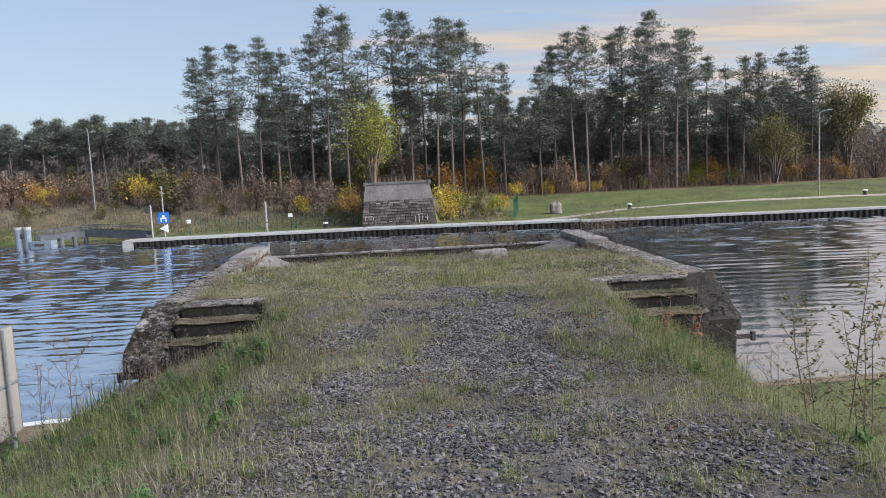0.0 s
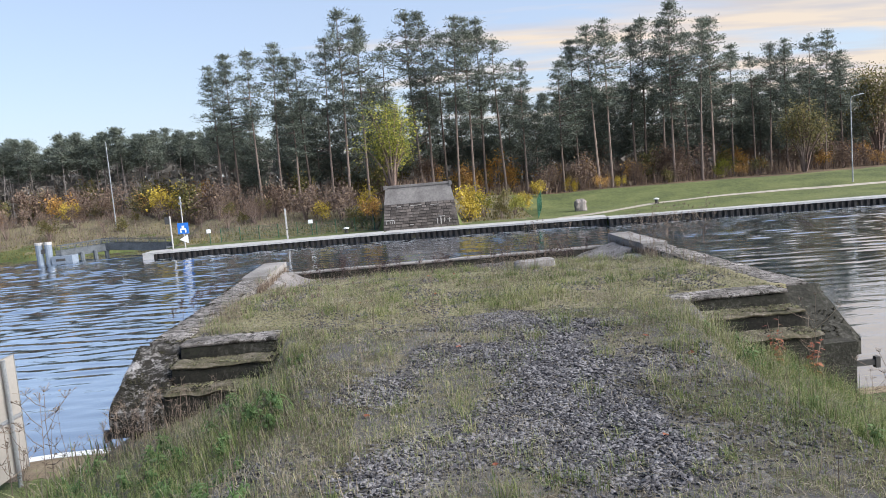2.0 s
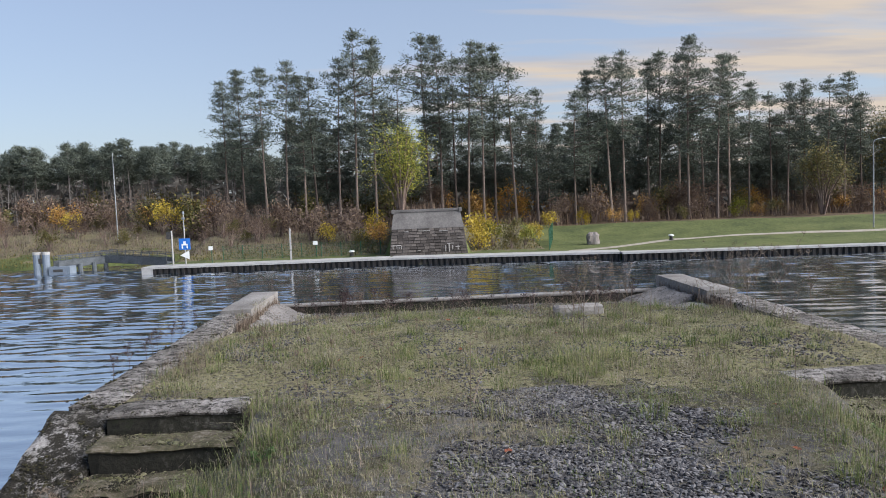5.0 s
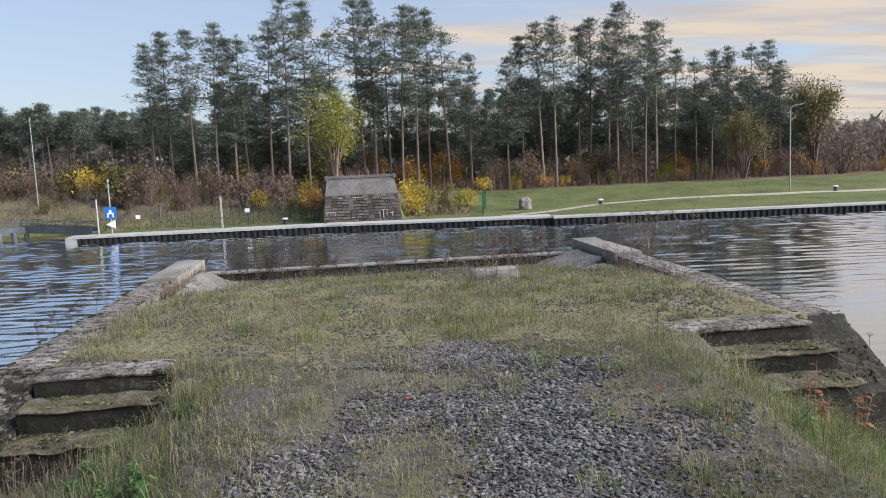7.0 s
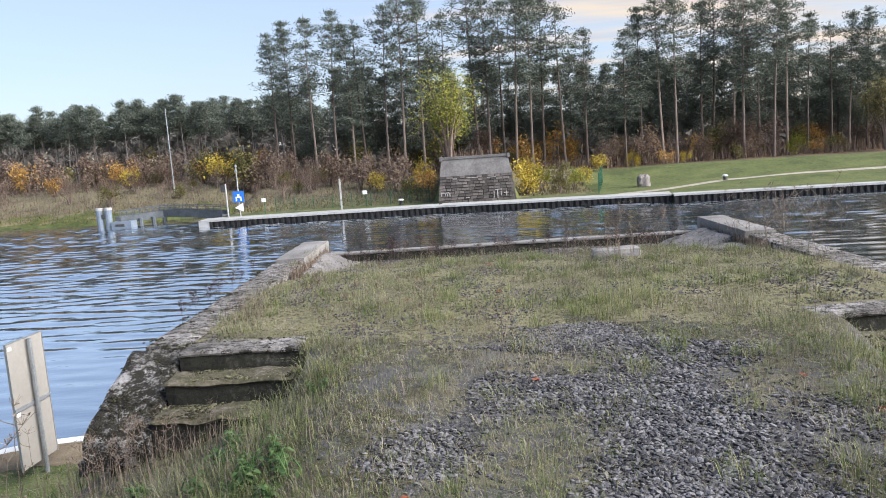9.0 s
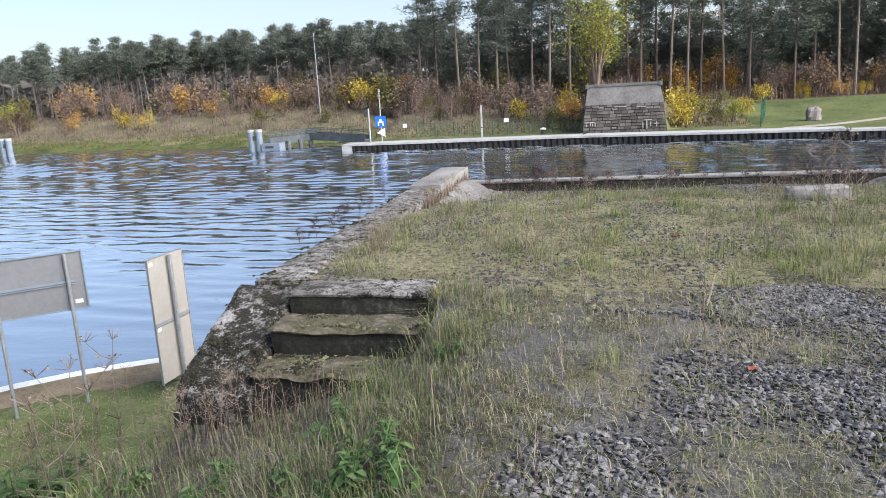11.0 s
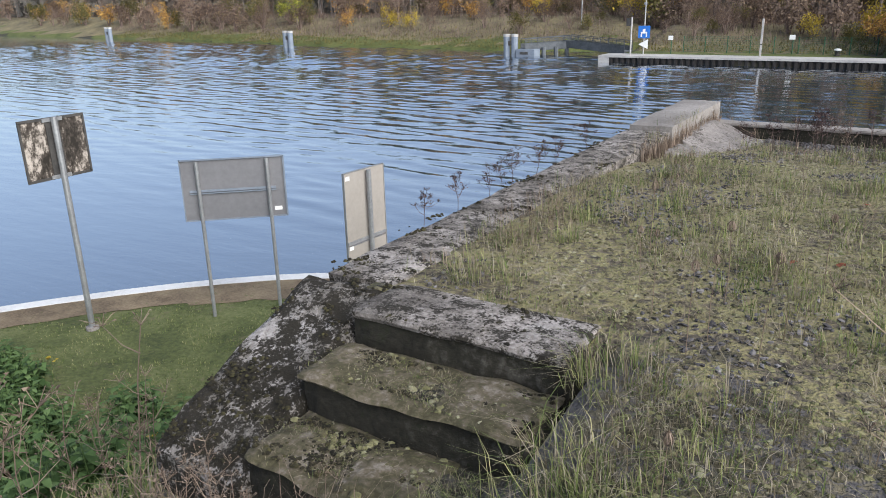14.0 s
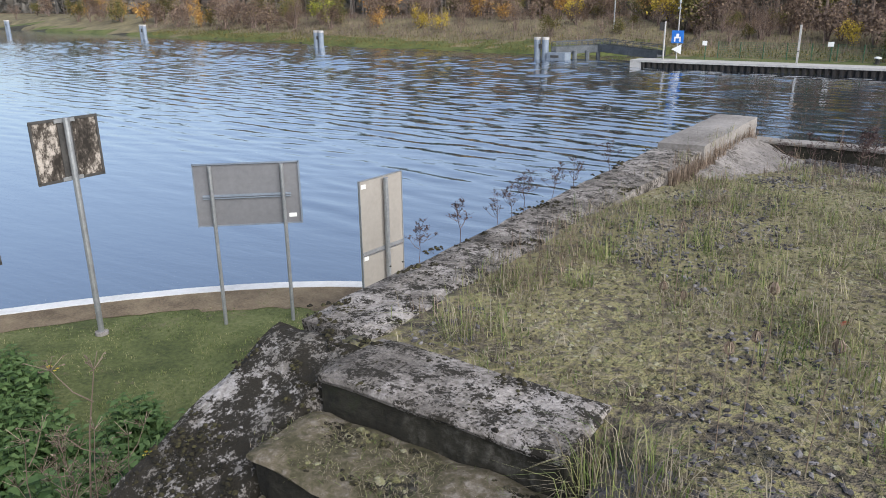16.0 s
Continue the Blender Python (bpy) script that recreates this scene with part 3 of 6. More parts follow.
# ---- the old bridge abutment underfoot ----
abut = tagged(empty("bridge_abutment"), "old mossy concrete bridge abutment with stepped corners", "bridge abutment")
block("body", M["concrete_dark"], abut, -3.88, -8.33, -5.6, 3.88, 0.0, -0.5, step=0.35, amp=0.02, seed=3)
for s in (-1, 1):
    xo, xi = s * 3.94, s * 3.47
    a, b = sorted((xo, xi))
    y_in = -2.24 if s < 0 else -2.4
    # side wall top, flush with the ground on the land side
    block("side_wall", M["concrete"], abut, a, -7.32, -0.62, b, y_in - 0.02, -0.005, step=0.11, amp=0.012, edge=0.03, seed=5 + s)
    block("coping_slab", M["concrete_pale"], abut, a - 0.01, y_in, -0.62, b + 0.01, 0.02, 0.04, step=0.12, amp=0.006, edge=0.02, seed=9 + s, label="pale weathered coping slab")
    # sloping shoulder outside the steps
    a2, b2 = sorted((s * 4.03, s * 3.47))
    # right shoulder in the darker concrete, left one in the lichen concrete
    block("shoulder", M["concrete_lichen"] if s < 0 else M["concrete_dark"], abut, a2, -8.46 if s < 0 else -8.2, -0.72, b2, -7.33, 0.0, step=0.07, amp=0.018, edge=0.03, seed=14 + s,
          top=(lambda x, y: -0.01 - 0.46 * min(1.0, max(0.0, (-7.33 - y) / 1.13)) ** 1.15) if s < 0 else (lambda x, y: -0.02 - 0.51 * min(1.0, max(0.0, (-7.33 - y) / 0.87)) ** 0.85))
    # steps
    i0, i1 = sorted((s * 3.47, s * (2.38 if s < 0 else 2.12)))
    # risers carry their shade in the dark colour; treads are separate, lighter slabs
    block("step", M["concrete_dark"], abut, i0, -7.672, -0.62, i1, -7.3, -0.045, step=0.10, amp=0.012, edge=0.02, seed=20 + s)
    block("tread", M["concrete"], abut, i0, -7.70, -0.055, i1, -7.27, 0.0, step=0.07, amp=0.010, edge=0.018, seed=21 + s, label="pale lichen-spotted step edge")
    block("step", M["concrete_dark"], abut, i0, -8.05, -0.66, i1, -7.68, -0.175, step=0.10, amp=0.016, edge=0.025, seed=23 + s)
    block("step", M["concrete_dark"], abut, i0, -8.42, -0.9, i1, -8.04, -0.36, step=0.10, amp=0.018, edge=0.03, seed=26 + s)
    block("tread", M["moss_concrete"], abut, i0, -8.075, -0.21, i1, -7.66, -0.165, step=0.06, amp=0.022, edge=0.02, seed=51 + s, label="mossy broken step tread")
    block("tread", M["moss_concrete"], abut, i0, -8.45, -0.40, i1 - 0.25 * (s < 0), -8.03, -0.345, step=0.06, amp=0.026, edge=0.03, seed=54 + s, label="mossy broken step tread")
    bx = Mesh()
    bx.box(s * 3.97 - 0.15, -8.30, -0.80, s * 3.97 + 0.15, -8.26, -0.74)
    bx.box(s * 4.11 - 0.025, -8.31, -0.83, s * 4.11 + 0.025, -8.25, -0.71)
    part("bracket", bx, M["frame_dark"], abut, "rusty iron bracket")
# curb built the same way: darkened upright face, paler cap on top
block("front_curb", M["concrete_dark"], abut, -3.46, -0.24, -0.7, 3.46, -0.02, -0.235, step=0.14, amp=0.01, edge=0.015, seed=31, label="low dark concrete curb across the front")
block("curb_cap", M["concrete_pale"], abut, -3.46, -0.26, -0.245, 3.46, -0.01, -0.195, step=0.14, amp=0.006, edge=0.01, seed=33, label="thin pale cap")
# broken pieces leaning in the front corners
def slope_piece(name, x0, y0, x1, y1, zhi, zlo, toward, seed):
    return block(name, M["rubble"], None, x0, y0, -0.55, x1, y1, 0.0, step=0.09, amp=0.028, edge=0.05, seed=seed,
                 top=lambda x, y: zlo + (zhi - zlo) * ((x1 - x) / (x1 - x0) if toward < 0 else (x - x0) / (x1 - x0)))


tagged(slope_piece("broken_slab", -3.45, -2.1, -2.75, -0.5, -0.08, -0.36, -1, 41), "broken pale concrete slab leaning in the corner", "slab")
tagged(slope_piece("broken_slab", -3.45, -2.75, -2.95, -2.16, -0.10, -0.24, -1, 43), "small broken concrete slab beside the wall", "slab")
tagged(slope_piece("broken_slab", 2.35, -2.0, 3.45, -0.5, -0.08, -0.42, 1, 47), "grey cracked concrete slope in the corner", "slab")
tagged(slope_piece("broken_slab", 2.55, -2.85, 3.45, -2.08, -0.14, -0.30, 1, 49), "grey cracked concrete piece beside the wall", "slab")
tagged(block("fallen_block", M["concrete_pale"], None, 0.95, -3.3, -0.3, 1.65, -3.02, 0.02, step=0.08, amp=0.02, edge=0.04, seed=52), "pale concrete block lying among dry weeds", "block")


# ---- far quay ----
def along(points, step):
    out = []
    for (x0, y0), (x1, y1) in zip(points, points[1:]):
        L = math.hypot(x1 - x0, y1 - y0)
        if L < 1.5:
            continue
        k = max(1, round(L / step))
        out += [((x0 + (x1 - x0) * i / k), (y0 + (y1 - y0) * i / k), math.atan2(y1 - y0, x1 - x0), L / k) for i in range(k)]
    return out


def build_quay():
    left = [(-29.5, 68.6), (-3.8, 67.6), (20.4, 63.2)]
    right = [(20.4, 62.4), (60, 57.4), (200, 40.8)]
    for k, line in enumerate((left, right)):
        q = tagged(empty("quay_wall"), "steel sheet-pile quay wall with a pale concrete cap", "quay wall", kind="structure")
        cap, wale = Mesh(), Mesh()
        for (x0, y0), (x1, y1) in zip(line, line[1:]):
            m = pose(x0, y0, 0, 0, 0, math.degrees(math.atan2(y1 - y0, x1 - x0)))
            L = math.hypot(x1 - x0, y1 - y0)
            cap.box(0, -0.12, -4.86, L, 3.0 if k == 0 else 1.6, -4.66, m)
            wale.box(0, 0.22, -7.4, L, 0.3, -4.87, m)
        part("cap", cap, M["quay_paving"], q, "pale concrete quay edge")
        part("back_plate", wale, M["pile_steel"], q)
        pile = None
        for x, y, a, L in along(line, 0.62):
            if x > 110:
                break
            if pile is None:
                pm = Mesh()
                pm.add([(0, 0.2, 0), (0.12, 0, 0), (0.36, 0, 0), (0.48, 0.2, 0), (0, 0.2, 2.4), (0.12, 0, 2.4), (0.36, 0, 2.4), (0.48, 0.2, 2.4)], [(0, 1, 5, 4), (1, 2, 6, 5), (2, 3, 7, 6)])
                pile = pm.data("sheet_pile", M["pile_steel"])
            ob = new("sheet_pile", pile)
            ob.parent = q
            ob.matrix_basis = pose(x, y, -7.27, 0, 0, math.degrees(a))
    tail = Mesh()
    tail.box(-30.6, 68.6, -5.55, -29.4, 71.8, -4.68)
    tail.box(-29.6, 71.6, -7.5, -29.3, 92, -4.78)
    tagged(part("quay_end", tail, M["quay_paving"]), "pale concrete end of the quay", "quay", kind="structure")


build_quay()
# footpath on the far bank
pth = Mesh()
prow = [(16 + i * 2.0, lerp_table([(16, 66.6), (22, 68.5), (30, 73.5), (40, 75.0), (60, 72.5), (200, 56)], 16 + i * 2.0)) for i in range(90)]
for (x0, y0), (x1, y1) in zip(prow, prow[1:]):
    w0 = 1.5
    pth.add([(x, y, max(height(x, y), height(x, y0), height(x, y - w0 / 2)) + 0.03) for x, y in ((x0, y0), (x1, y1), (x1, y1 + w0), (x0, y0 + w0))], [(0, 1, 2, 3)])
tagged(part("path", pth, M["path"]), "narrow pale gravel footpath on the far bank", "path", kind="structure")


# ---- opposite abutment ----
def build_far_abutment():
    ab = tagged(empty("far_bridge_abutment", (0.6, 70.6, -4.75)), "far sloping stone bridge abutment with a concrete top", "bridge abutment")
    top = Mesh()
    top.add([(-4.05, 0.85, 3.0), (4.2, 0.85, 3.0), (4.2, 4, 3.0), (-4.05, 4, 3.0), (-3.75, 1.9, 4.95), (3.85, 1.9, 4.95), (3.85, 4, 4.95), (-3.75, 4, 4.95)],
            [(0, 1, 5, 4), (1, 2, 6, 5), (2, 3, 7, 6), (3, 0, 4, 7), (4, 5, 6, 7)])
    part("upper_wall", top, M["old_concrete"], ab, "smooth grey concrete upper band")
    rim = Mesh()
    rim.box(-3.95, 1.75, 4.9, 4.05, 4.2, 5.15)
    rim.box(-3.98, 1.6, 4.75, -3.65, 4.2, 5.2)
    rim.box(3.75, 1.6, 4.75, 4.1, 4.2, 5.2)
    part("coping", rim, M["old_concrete"], ab)
    core = Mesh()
    core.add([(-4.4, 0.12, -0.3), (4.55, 0.12, -0.3), (4.55, 4, -0.3), (-4.4, 4, -0.3), (-4.0, 0.95, 3.0), (4.15, 0.95, 3.0), (4.15, 4, 3.0), (-4.0, 4, 3.0)],
             [(0, 1, 5, 4), (1, 2, 6, 5), (2, 3, 7, 6), (3, 0, 4, 7), (4, 5, 6, 7)])
    part("core_wall", core, M["old_stone"], ab)
    rng = random.Random(7)
    shapes = []
    for k in range(6):
        w, h = 0.55 + 0.12 * (k % 3), 0.30
        sm = Mesh()
        sm.add([(0, 0.05, 0), (w, 0.05, 0), (w, 0.05, h), (0, 0.05, h), (0.03, -0.05 - 0.01 * k, 0.03), (w - 0.04, -0.05, 0.02), (w - 0.03, -0.04, h - 0.03), (0.04, -0.06, h - 0.02)],
               [(4, 5, 6, 7), (0, 1, 5, 4), (1, 2, 6, 5), (2, 3, 7, 6), (3, 0, 4, 7)])
        shapes.append((w, sm.data("stone", M["old_stone"])))
    for row in range(9):
        z = 0.02 + row * 0.335
        t = z / 3.0
        x = -4.35 + 0.35 * t - rng.random() * 0.02
        end = 4.5 - 0.35 * t
        while x < end - 0.45:
            w, me = rng.choice(shapes)
            ob = new("stone", me)
            ob.parent = ab
            sxx = min(1.0, (end - x) / w)
            ob.matrix_basis = pose(x, 0.1 + 0.8 * t, z, -15) @ Matrix.Diagonal((sxx, 0.35 + 0.5 * rng.random(), 1, 1))
            x += w * sxx + 0.035
    for x0, z0, w, h, kind in ((-4.0, 1.15, 0.95, 0.10, 0), (-3.98, 0.78, 0.08, 0.40, 0), (-3.55, 0.85, 0.09, 0.28, 0), (-3.3, 0.8, 0.08, 0.3, 0), (-3.05, 0.78, 0.10, 0.42, 0),
                               (1.95, 0.35, 0.08, 0.75, 0), (2.35, 0.30, 0.11, 1.0, 0), (2.15, 1.2, 0.75, 0.08, 0), (2.75, 0.55, 0.09, 0.5, 0), (3.35, 0.5, 0.10, 0.55, 0), (3.1, 0.8, 0.5, 0.08, 0), (-1.2, 0.5, 0.4, 0.08, 0),
                               (-2.6, 2.66, 0.5, 0.08, 0), (-1.0, 2.7, 1.3, 0.07, 0), (1.3, 2.62, 1.0, 0.07, 0)):
        lm = Mesh()
        t = z0 / 3
        lm.box(x0, 0.0, 0, x0 + w, 0.03, h)
        ob = part("chalk_mark", lm, M["limewash"], ab, "pale weathered paint mark")
        ob.matrix_basis = pose(0, -0.05 + 0.8 * t, z0, -15)


build_far_abutment()


# ---- signs on the near lawn ----
def post(points, r, sides=10):
    m = Mesh()
    m.tube(points, [r] * len(points), sides)
    return m


def build_signs():
    # dirty square board on one stout post
    s = tagged(empty("sign", (-15.08, -2.06, LAWN), 90), "dirty square sign board seen from behind on a steel post", "sign")
    m = Mesh()
    m.box(-0.65, 0.02, 3.19, 0.65, 0.05, 4.33)
    part("board", m, M["sign_dirty"], s, "white back streaked with black grime")
    m = Mesh()
    for x0, z0, x1, z1 in ((-0.66, 4.29, 0.66, 4.34), (-0.66, 3.17, 0.66, 3.22), (-0.66, 3.2, -0.62, 4.3), (0.62, 3.2, 0.66, 4.3), (-0.14, 3.2, 0.14, 4.3)):
        m.box(x0, 0.0, z0, x1, 0.018, z1)
    part("rim", m, M["frame_dark"], s)
    part("post", post([(0, -0.08, -0.2), (0, -0.08, 4.35)], 0.058), M["galv"], s)
    for z in (3.18, 4.26):
        m = Mesh()
        m.box(-0.2, -0.02, z, 0.2, 0.0, z + 0.07)
        part("clamp", m, M["galv"], s)
    part("foot", post([(0, -0.08, -0.1), (0, -0.08, 0.07)], 0.13), M["concrete_pale"], s)
    s2 = copy_thing(s, pose(-13.9, -4.80, LAWN - 0.85, 0, 0, 90))
    tagged(s2, "second dirty sign board seen from behind", "sign")
    # wide grey board on two posts
    s = tagged(empty("sign", (-12.82, 0.14, LAWN), 41.4), "wide grey sign board seen from behind on two posts", "sign")
    m = Mesh()
    m.box(-1.0, 0.0, 2.1, 1.02, 0.03, 3.34)
    part("board", m, M["alu"], s, "plain grey aluminium back")
    m = Mesh()
    for x0, z0, x1, z1 in ((-1.01, 3.33, 1.03, 3.35), (-1.01, 2.09, 1.03, 2.11), (-1.01, 2.1, -0.99, 3.35), (1.01, 2.1, 1.04, 3.35)):
        m.box(x0, -0.03, z0, x1, 0.04, z1)
    part("rim", m, M["grey_steel"], s)
    m = Mesh()
    m.box(-0.86, -0.035, 2.69, 0.84, -0.005, 2.73)
    m.box(-0.86, -0.035, 2.65, 0.84, -0.005, 2.67)
    part("crossbar", m, M["grey_steel"], s)
    for x in (-0.67, 0.70):
        part("post", post([(x, -0.07, -0.2), (x, -0.07, 3.32)], 0.038), M["galv"], s)
    m = Mesh()
    m.box(0.78, -0.008, 2.22, 0.93, -0.002, 2.3)
    part("sticker", m, M["white_paint"], s)
    # tall beige board, almost edge on
    s = tagged(empty("sign", (-10.55, 1.52, LAWN), 86), "tall beige two-part sign board seen from behind", "sign")
    for z0, z1 in ((0.3, 1.55), (1.57, 3.07)):
        m = Mesh()
        m.box(-0.6, 0.0, z0, 0.6, 0.035, z1)
        part("board", m, M["alu_beige"], s, "plain beige metal back")
    m = Mesh()
    m.box(-0.605, -0.012, 0.28, -0.595, 0.04, 3.08)
    m.box(0.595, -0.012, 0.28, 0.612, 0.04, 3.08)
    m.box(-0.6, -0.012, 3.07, 0.6, 0.04, 3.08)
    part("rim", m, M["galv"], s)
    part("post", post([(0.05, -0.08, -0.2), (0.05, -0.08, 3.05)], 0.05), M["galv"], s)
    m = Mesh()
    m.box(-0.6, -0.03, 1.6, 0.6, 0.0, 1.66)
    part("crossbar", m, M["galv"], s)
    for z in (1.48, 2.92):
        m = Mesh()
        m.box(-0.56, -0.01, z, -0.44, -0.002, z + 0.08)
        part("sticker", m, M["white_paint"], s)


build_signs()


# ---- trees ----
def pine_meshes(seed, H, crown_from, spread, density, lean=0.0, dead=8, bark="bark"):
    """A Scots pine: a long bare trunk with stubs, limbs that rise and bend, and needle tufts along them."""
    rng = random.Random(seed)
    trunk, crown = Mesh(), Mesh()
    bend = [rng.uniform(-1, 1) for _ in range(4)]

    def axis(z):
        t = z / H
        return Vector((lean * z + 0.35 * bend[0] * math.sin(3.2 * t + bend[1]) * t, 0.35 * bend[2] * math.sin(2.7 * t + bend[3]) * t, z))

    zs = [H * i / 9 for i in range(10)]
    r0 = 0.0078 * H + 0.02
    trunk.tube([axis(z) for z in zs], [max(0.03, r0 * (1 - 0.86 * (z / H))) for z in zs], 7)
    trunk.v[:7] = [(x * 1.3, y * 1.3, -0.5) for x, y, z in trunk.v[:7]]

    def tuft(p, size, up):
        for _ in range(rng.randint(11, 14)):
            d = Vector((rng.gauss(0, 1), rng.gauss(0, 1), rng.gauss(0.25 + up, 0.5))).normalized()
            o = p + Vector((rng.gauss(0, 1), rng.gauss(0, 1), rng.gauss(0, 0.42))) * size * 0.6
            side = d.cross(Vector((rng.gauss(0, 1), rng.gauss(0, 1), rng.gauss(0, 1)))).normalized() * size * 0.085
            crown.add([o - side, o + side, o + d * size * rng.uniform(0.5, 1.0)], [(0, 1, 2)])

    c0 = H * crown_from
    z = c0
    heavy = rng.uniform(0, 6.28)
    while z < H * 0.985:
        t = (z - c0) / (H - c0)
        # uneven plates of foliage, widest in the middle of the crown, heavier on one side
        shape = min(1.0, 0.45 + 1.5 * t) * (1 - t ** 1.4) ** 0.85
        gap = rng.random() < 0.22 and t < 0.8
        for _ in range(rng.choice((3, 4, 4, 5)) if not gap else 1):
            az = rng.uniform(0, 2 * math.pi)
            reach = spread * 1.45 * shape * rng.uniform(0.45, 1.15) * (0.82 + 0.3 * math.cos(az - heavy)) + 0.25
            out = Vector((math.cos(az), math.sin(az), 0))
            base = axis(z)
            rise = rng.uniform(-0.15, 0.22) + 0.5 * t
            pts = [base + out * reach * s_ + Vector((0, 0, reach * (rise * s_ - 0.18 * (1 - t) * math.sin(math.pi * s_)))) for s_ in (0, 0.35, 0.7, 1.0)]
            rr = 0.018 * reach + 0.012
            trunk.tube([pts[0], pts[2], pts[3]], [rr, rr * 0.5, rr * 0.2], 3, False)
            for s_ in (0.28, 0.45, 0.6, 0.74, 0.88, 1.0):
                if rng.random() < density * (0.47 + 0.75 * s_):
                    i = 0 if s_ < 0.35 else (1 if s_ < 0.7 else 2)
                    lo = (0, 0.35, 0.7)[i]
                    p = pts[i].lerp(pts[i + 1], (s_ - lo) / (0.35, 0.35, 0.3)[i])
                    p += Vector((rng.gauss(0, 0.2), rng.gauss(0, 0.2), rng.gauss(0.0, 0.10))) * reach * 0.6
                    tuft(p, rng.uniform(0.55, 1.0) * (1 - 0.3 * t), 0.35 * t)
        z += rng.uniform(0.5, 1.05) * (H / 24)
    for k in range(4):
        tuft(axis(H * (1 - 0.014 * k)), 0.45, 1.2)
    for _ in range(dead):
        z = H * rng.uniform(0.22, crown_from)
        az = rng.uniform(0, 2 * math.pi)
        L = rng.uniform(0.4, 1.6)
        b = axis(z)
        trunk.tube([b, b + Vector((math.cos(az) * L, math.sin(az) * L, rng.uniform(-0.25, 0.2) * L))], [0.03, 0.008], 3, False)
    return trunk.data("trunk", M[bark]), crown.data("crown", M["needles"])


def plant_pine(meshes, x, y, scale, turn, label, group):
    t = tagged(empty("pine_tree", (x, y, height(x, y) - 0.05), turn), label, "pine tree", group)
    t.scale = (scale * 0.5 + 0.5, scale * 0.5 + 0.5, scale)
    part("trunk", meshes[0], None, t)
    part("crown", meshes[1], None, t)
    return t


TALL = [pine_meshes(100 + k, 24.0, cf, sp, de, ln) for k, (cf, sp, de, ln) in enumerate(
    ((0.50, 3.0, 0.85, 0.0), (0.42, 3.5, 0.9, 0.01), (0.60, 3.1, 0.85, -0.035), (0.46, 3.2, 0.85, 0.03), (0.38, 3.5, 0.9, 0.0), (0.62, 3.0, 0.75, 0.03), (0.55, 2.6, 0.7, -0.05)))]
FULL = [pine_meshes(140 + k, 16.0, cf, sp, 1.0, 0.0, 6) for k, (cf, sp) in enumerate(((0.30, 2.6), (0.24, 2.9), (0.38, 2.4), (0.33, 3.1)))]
THIN = [pine_meshes(160 + k, 14.0, cf, sp, 0.75, ln, 5, "bark_grey") for k, (cf, sp, ln) in enumerate(((0.68, 1.5, 0.03), (0.74, 1.5, -0.03), (0.64, 1.6, 0.0), (0.72, 1.4, 0.06), (0.70, 1.7, -0.06)))]


# skyline: height of the tallest crowns above the forest floor along x
SKYLINE = [(-40, 12), (-31, 14), (-29.5, 20.5), (-26, 24.3), (-21, 25), (-18, 22), (-13.5, 24.2), (-9, 27.6), (-5.5, 28), (-3, 23), (-1.8, 18), (0.6, 17.5), (2, 26.5), (8, 27.3), (13, 26.6), (16.5, 22.6), (19, 18), (22, 16.5), (26, 22.4), (35, 24.5), (41, 25.8), (46, 24.2), (51, 21), (56, 19), (62, 20.8), (67.5, 20.2), (70, 15), (72, 11.6), (76, 13), (84, 10), (140, 9)]


def plant_woods():
    rng = random.Random(11)
    x = -28.5
    k = 0
    while x < 72:
        top = lerp_table(SKYLINE, x)
        y = rng.uniform(94.5, 104) if x > -12 else rng.uniform(97, 106)
        if not (-2.2 < x < 1.2 or 18.5 < x < 23):
            me = TALL[k % 7] if rng.random() < 0.8 else TALL[(k + 3) % 7]
            plant_pine(me, x * y / 100.0, y, top / 24.0 * rng.uniform(0.96, 1.06), rng.uniform(0, 360), "tall Scots pine with a bare trunk and open crown", "pines of the wood edge")
            k += 1
        x += rng.uniform(1.5, 3.6)
    # second rank of fuller, shorter crowns that closes the wood
    x = -30
    while x < 73:
        top = lerp_table(SKYLINE, x)
        y = rng.uniform(106, 118)
        if x > -13 or rng.random() < 0.35:
            plant_pine(FULL[rng.randrange(4)], x * y / 100.0, y, min(top * 0.82, 18.5) / 16.0 * rng.uniform(0.8, 1.0), rng.uniform(0, 360), "dense dark pine among the wood's second rank", "pines deeper in the wood")
        x += rng.uniform(1.3, 2.3)
    # low pine wood on the left bank
    x = -190
    while x < -26:
        y = rng.uniform(118, 133) + max(0, (-x - 120) * 0.35)
        plant_pine(THIN[rng.randrange(5)], x, y, rng.uniform(0.76, 1.10), rng.uniform(0, 360), "slender pine with a high small crown", "pines of the low wood")
        x += rng.uniform(0.45, 0.95) if x > -110 else rng.uniform(1.2, 2.4)
    x = -330
    while x < -188:
        plant_pine(THIN[rng.randrange(5)], x, shore_y(x) + rng.uniform(24, 44), rng.uniform(0.9, 1.25), rng.uniform(0, 360), "slender pine with a high small crown", "pines of the low wood")
        x += rng.uniform(2.4, 4.4)


plant_woods()


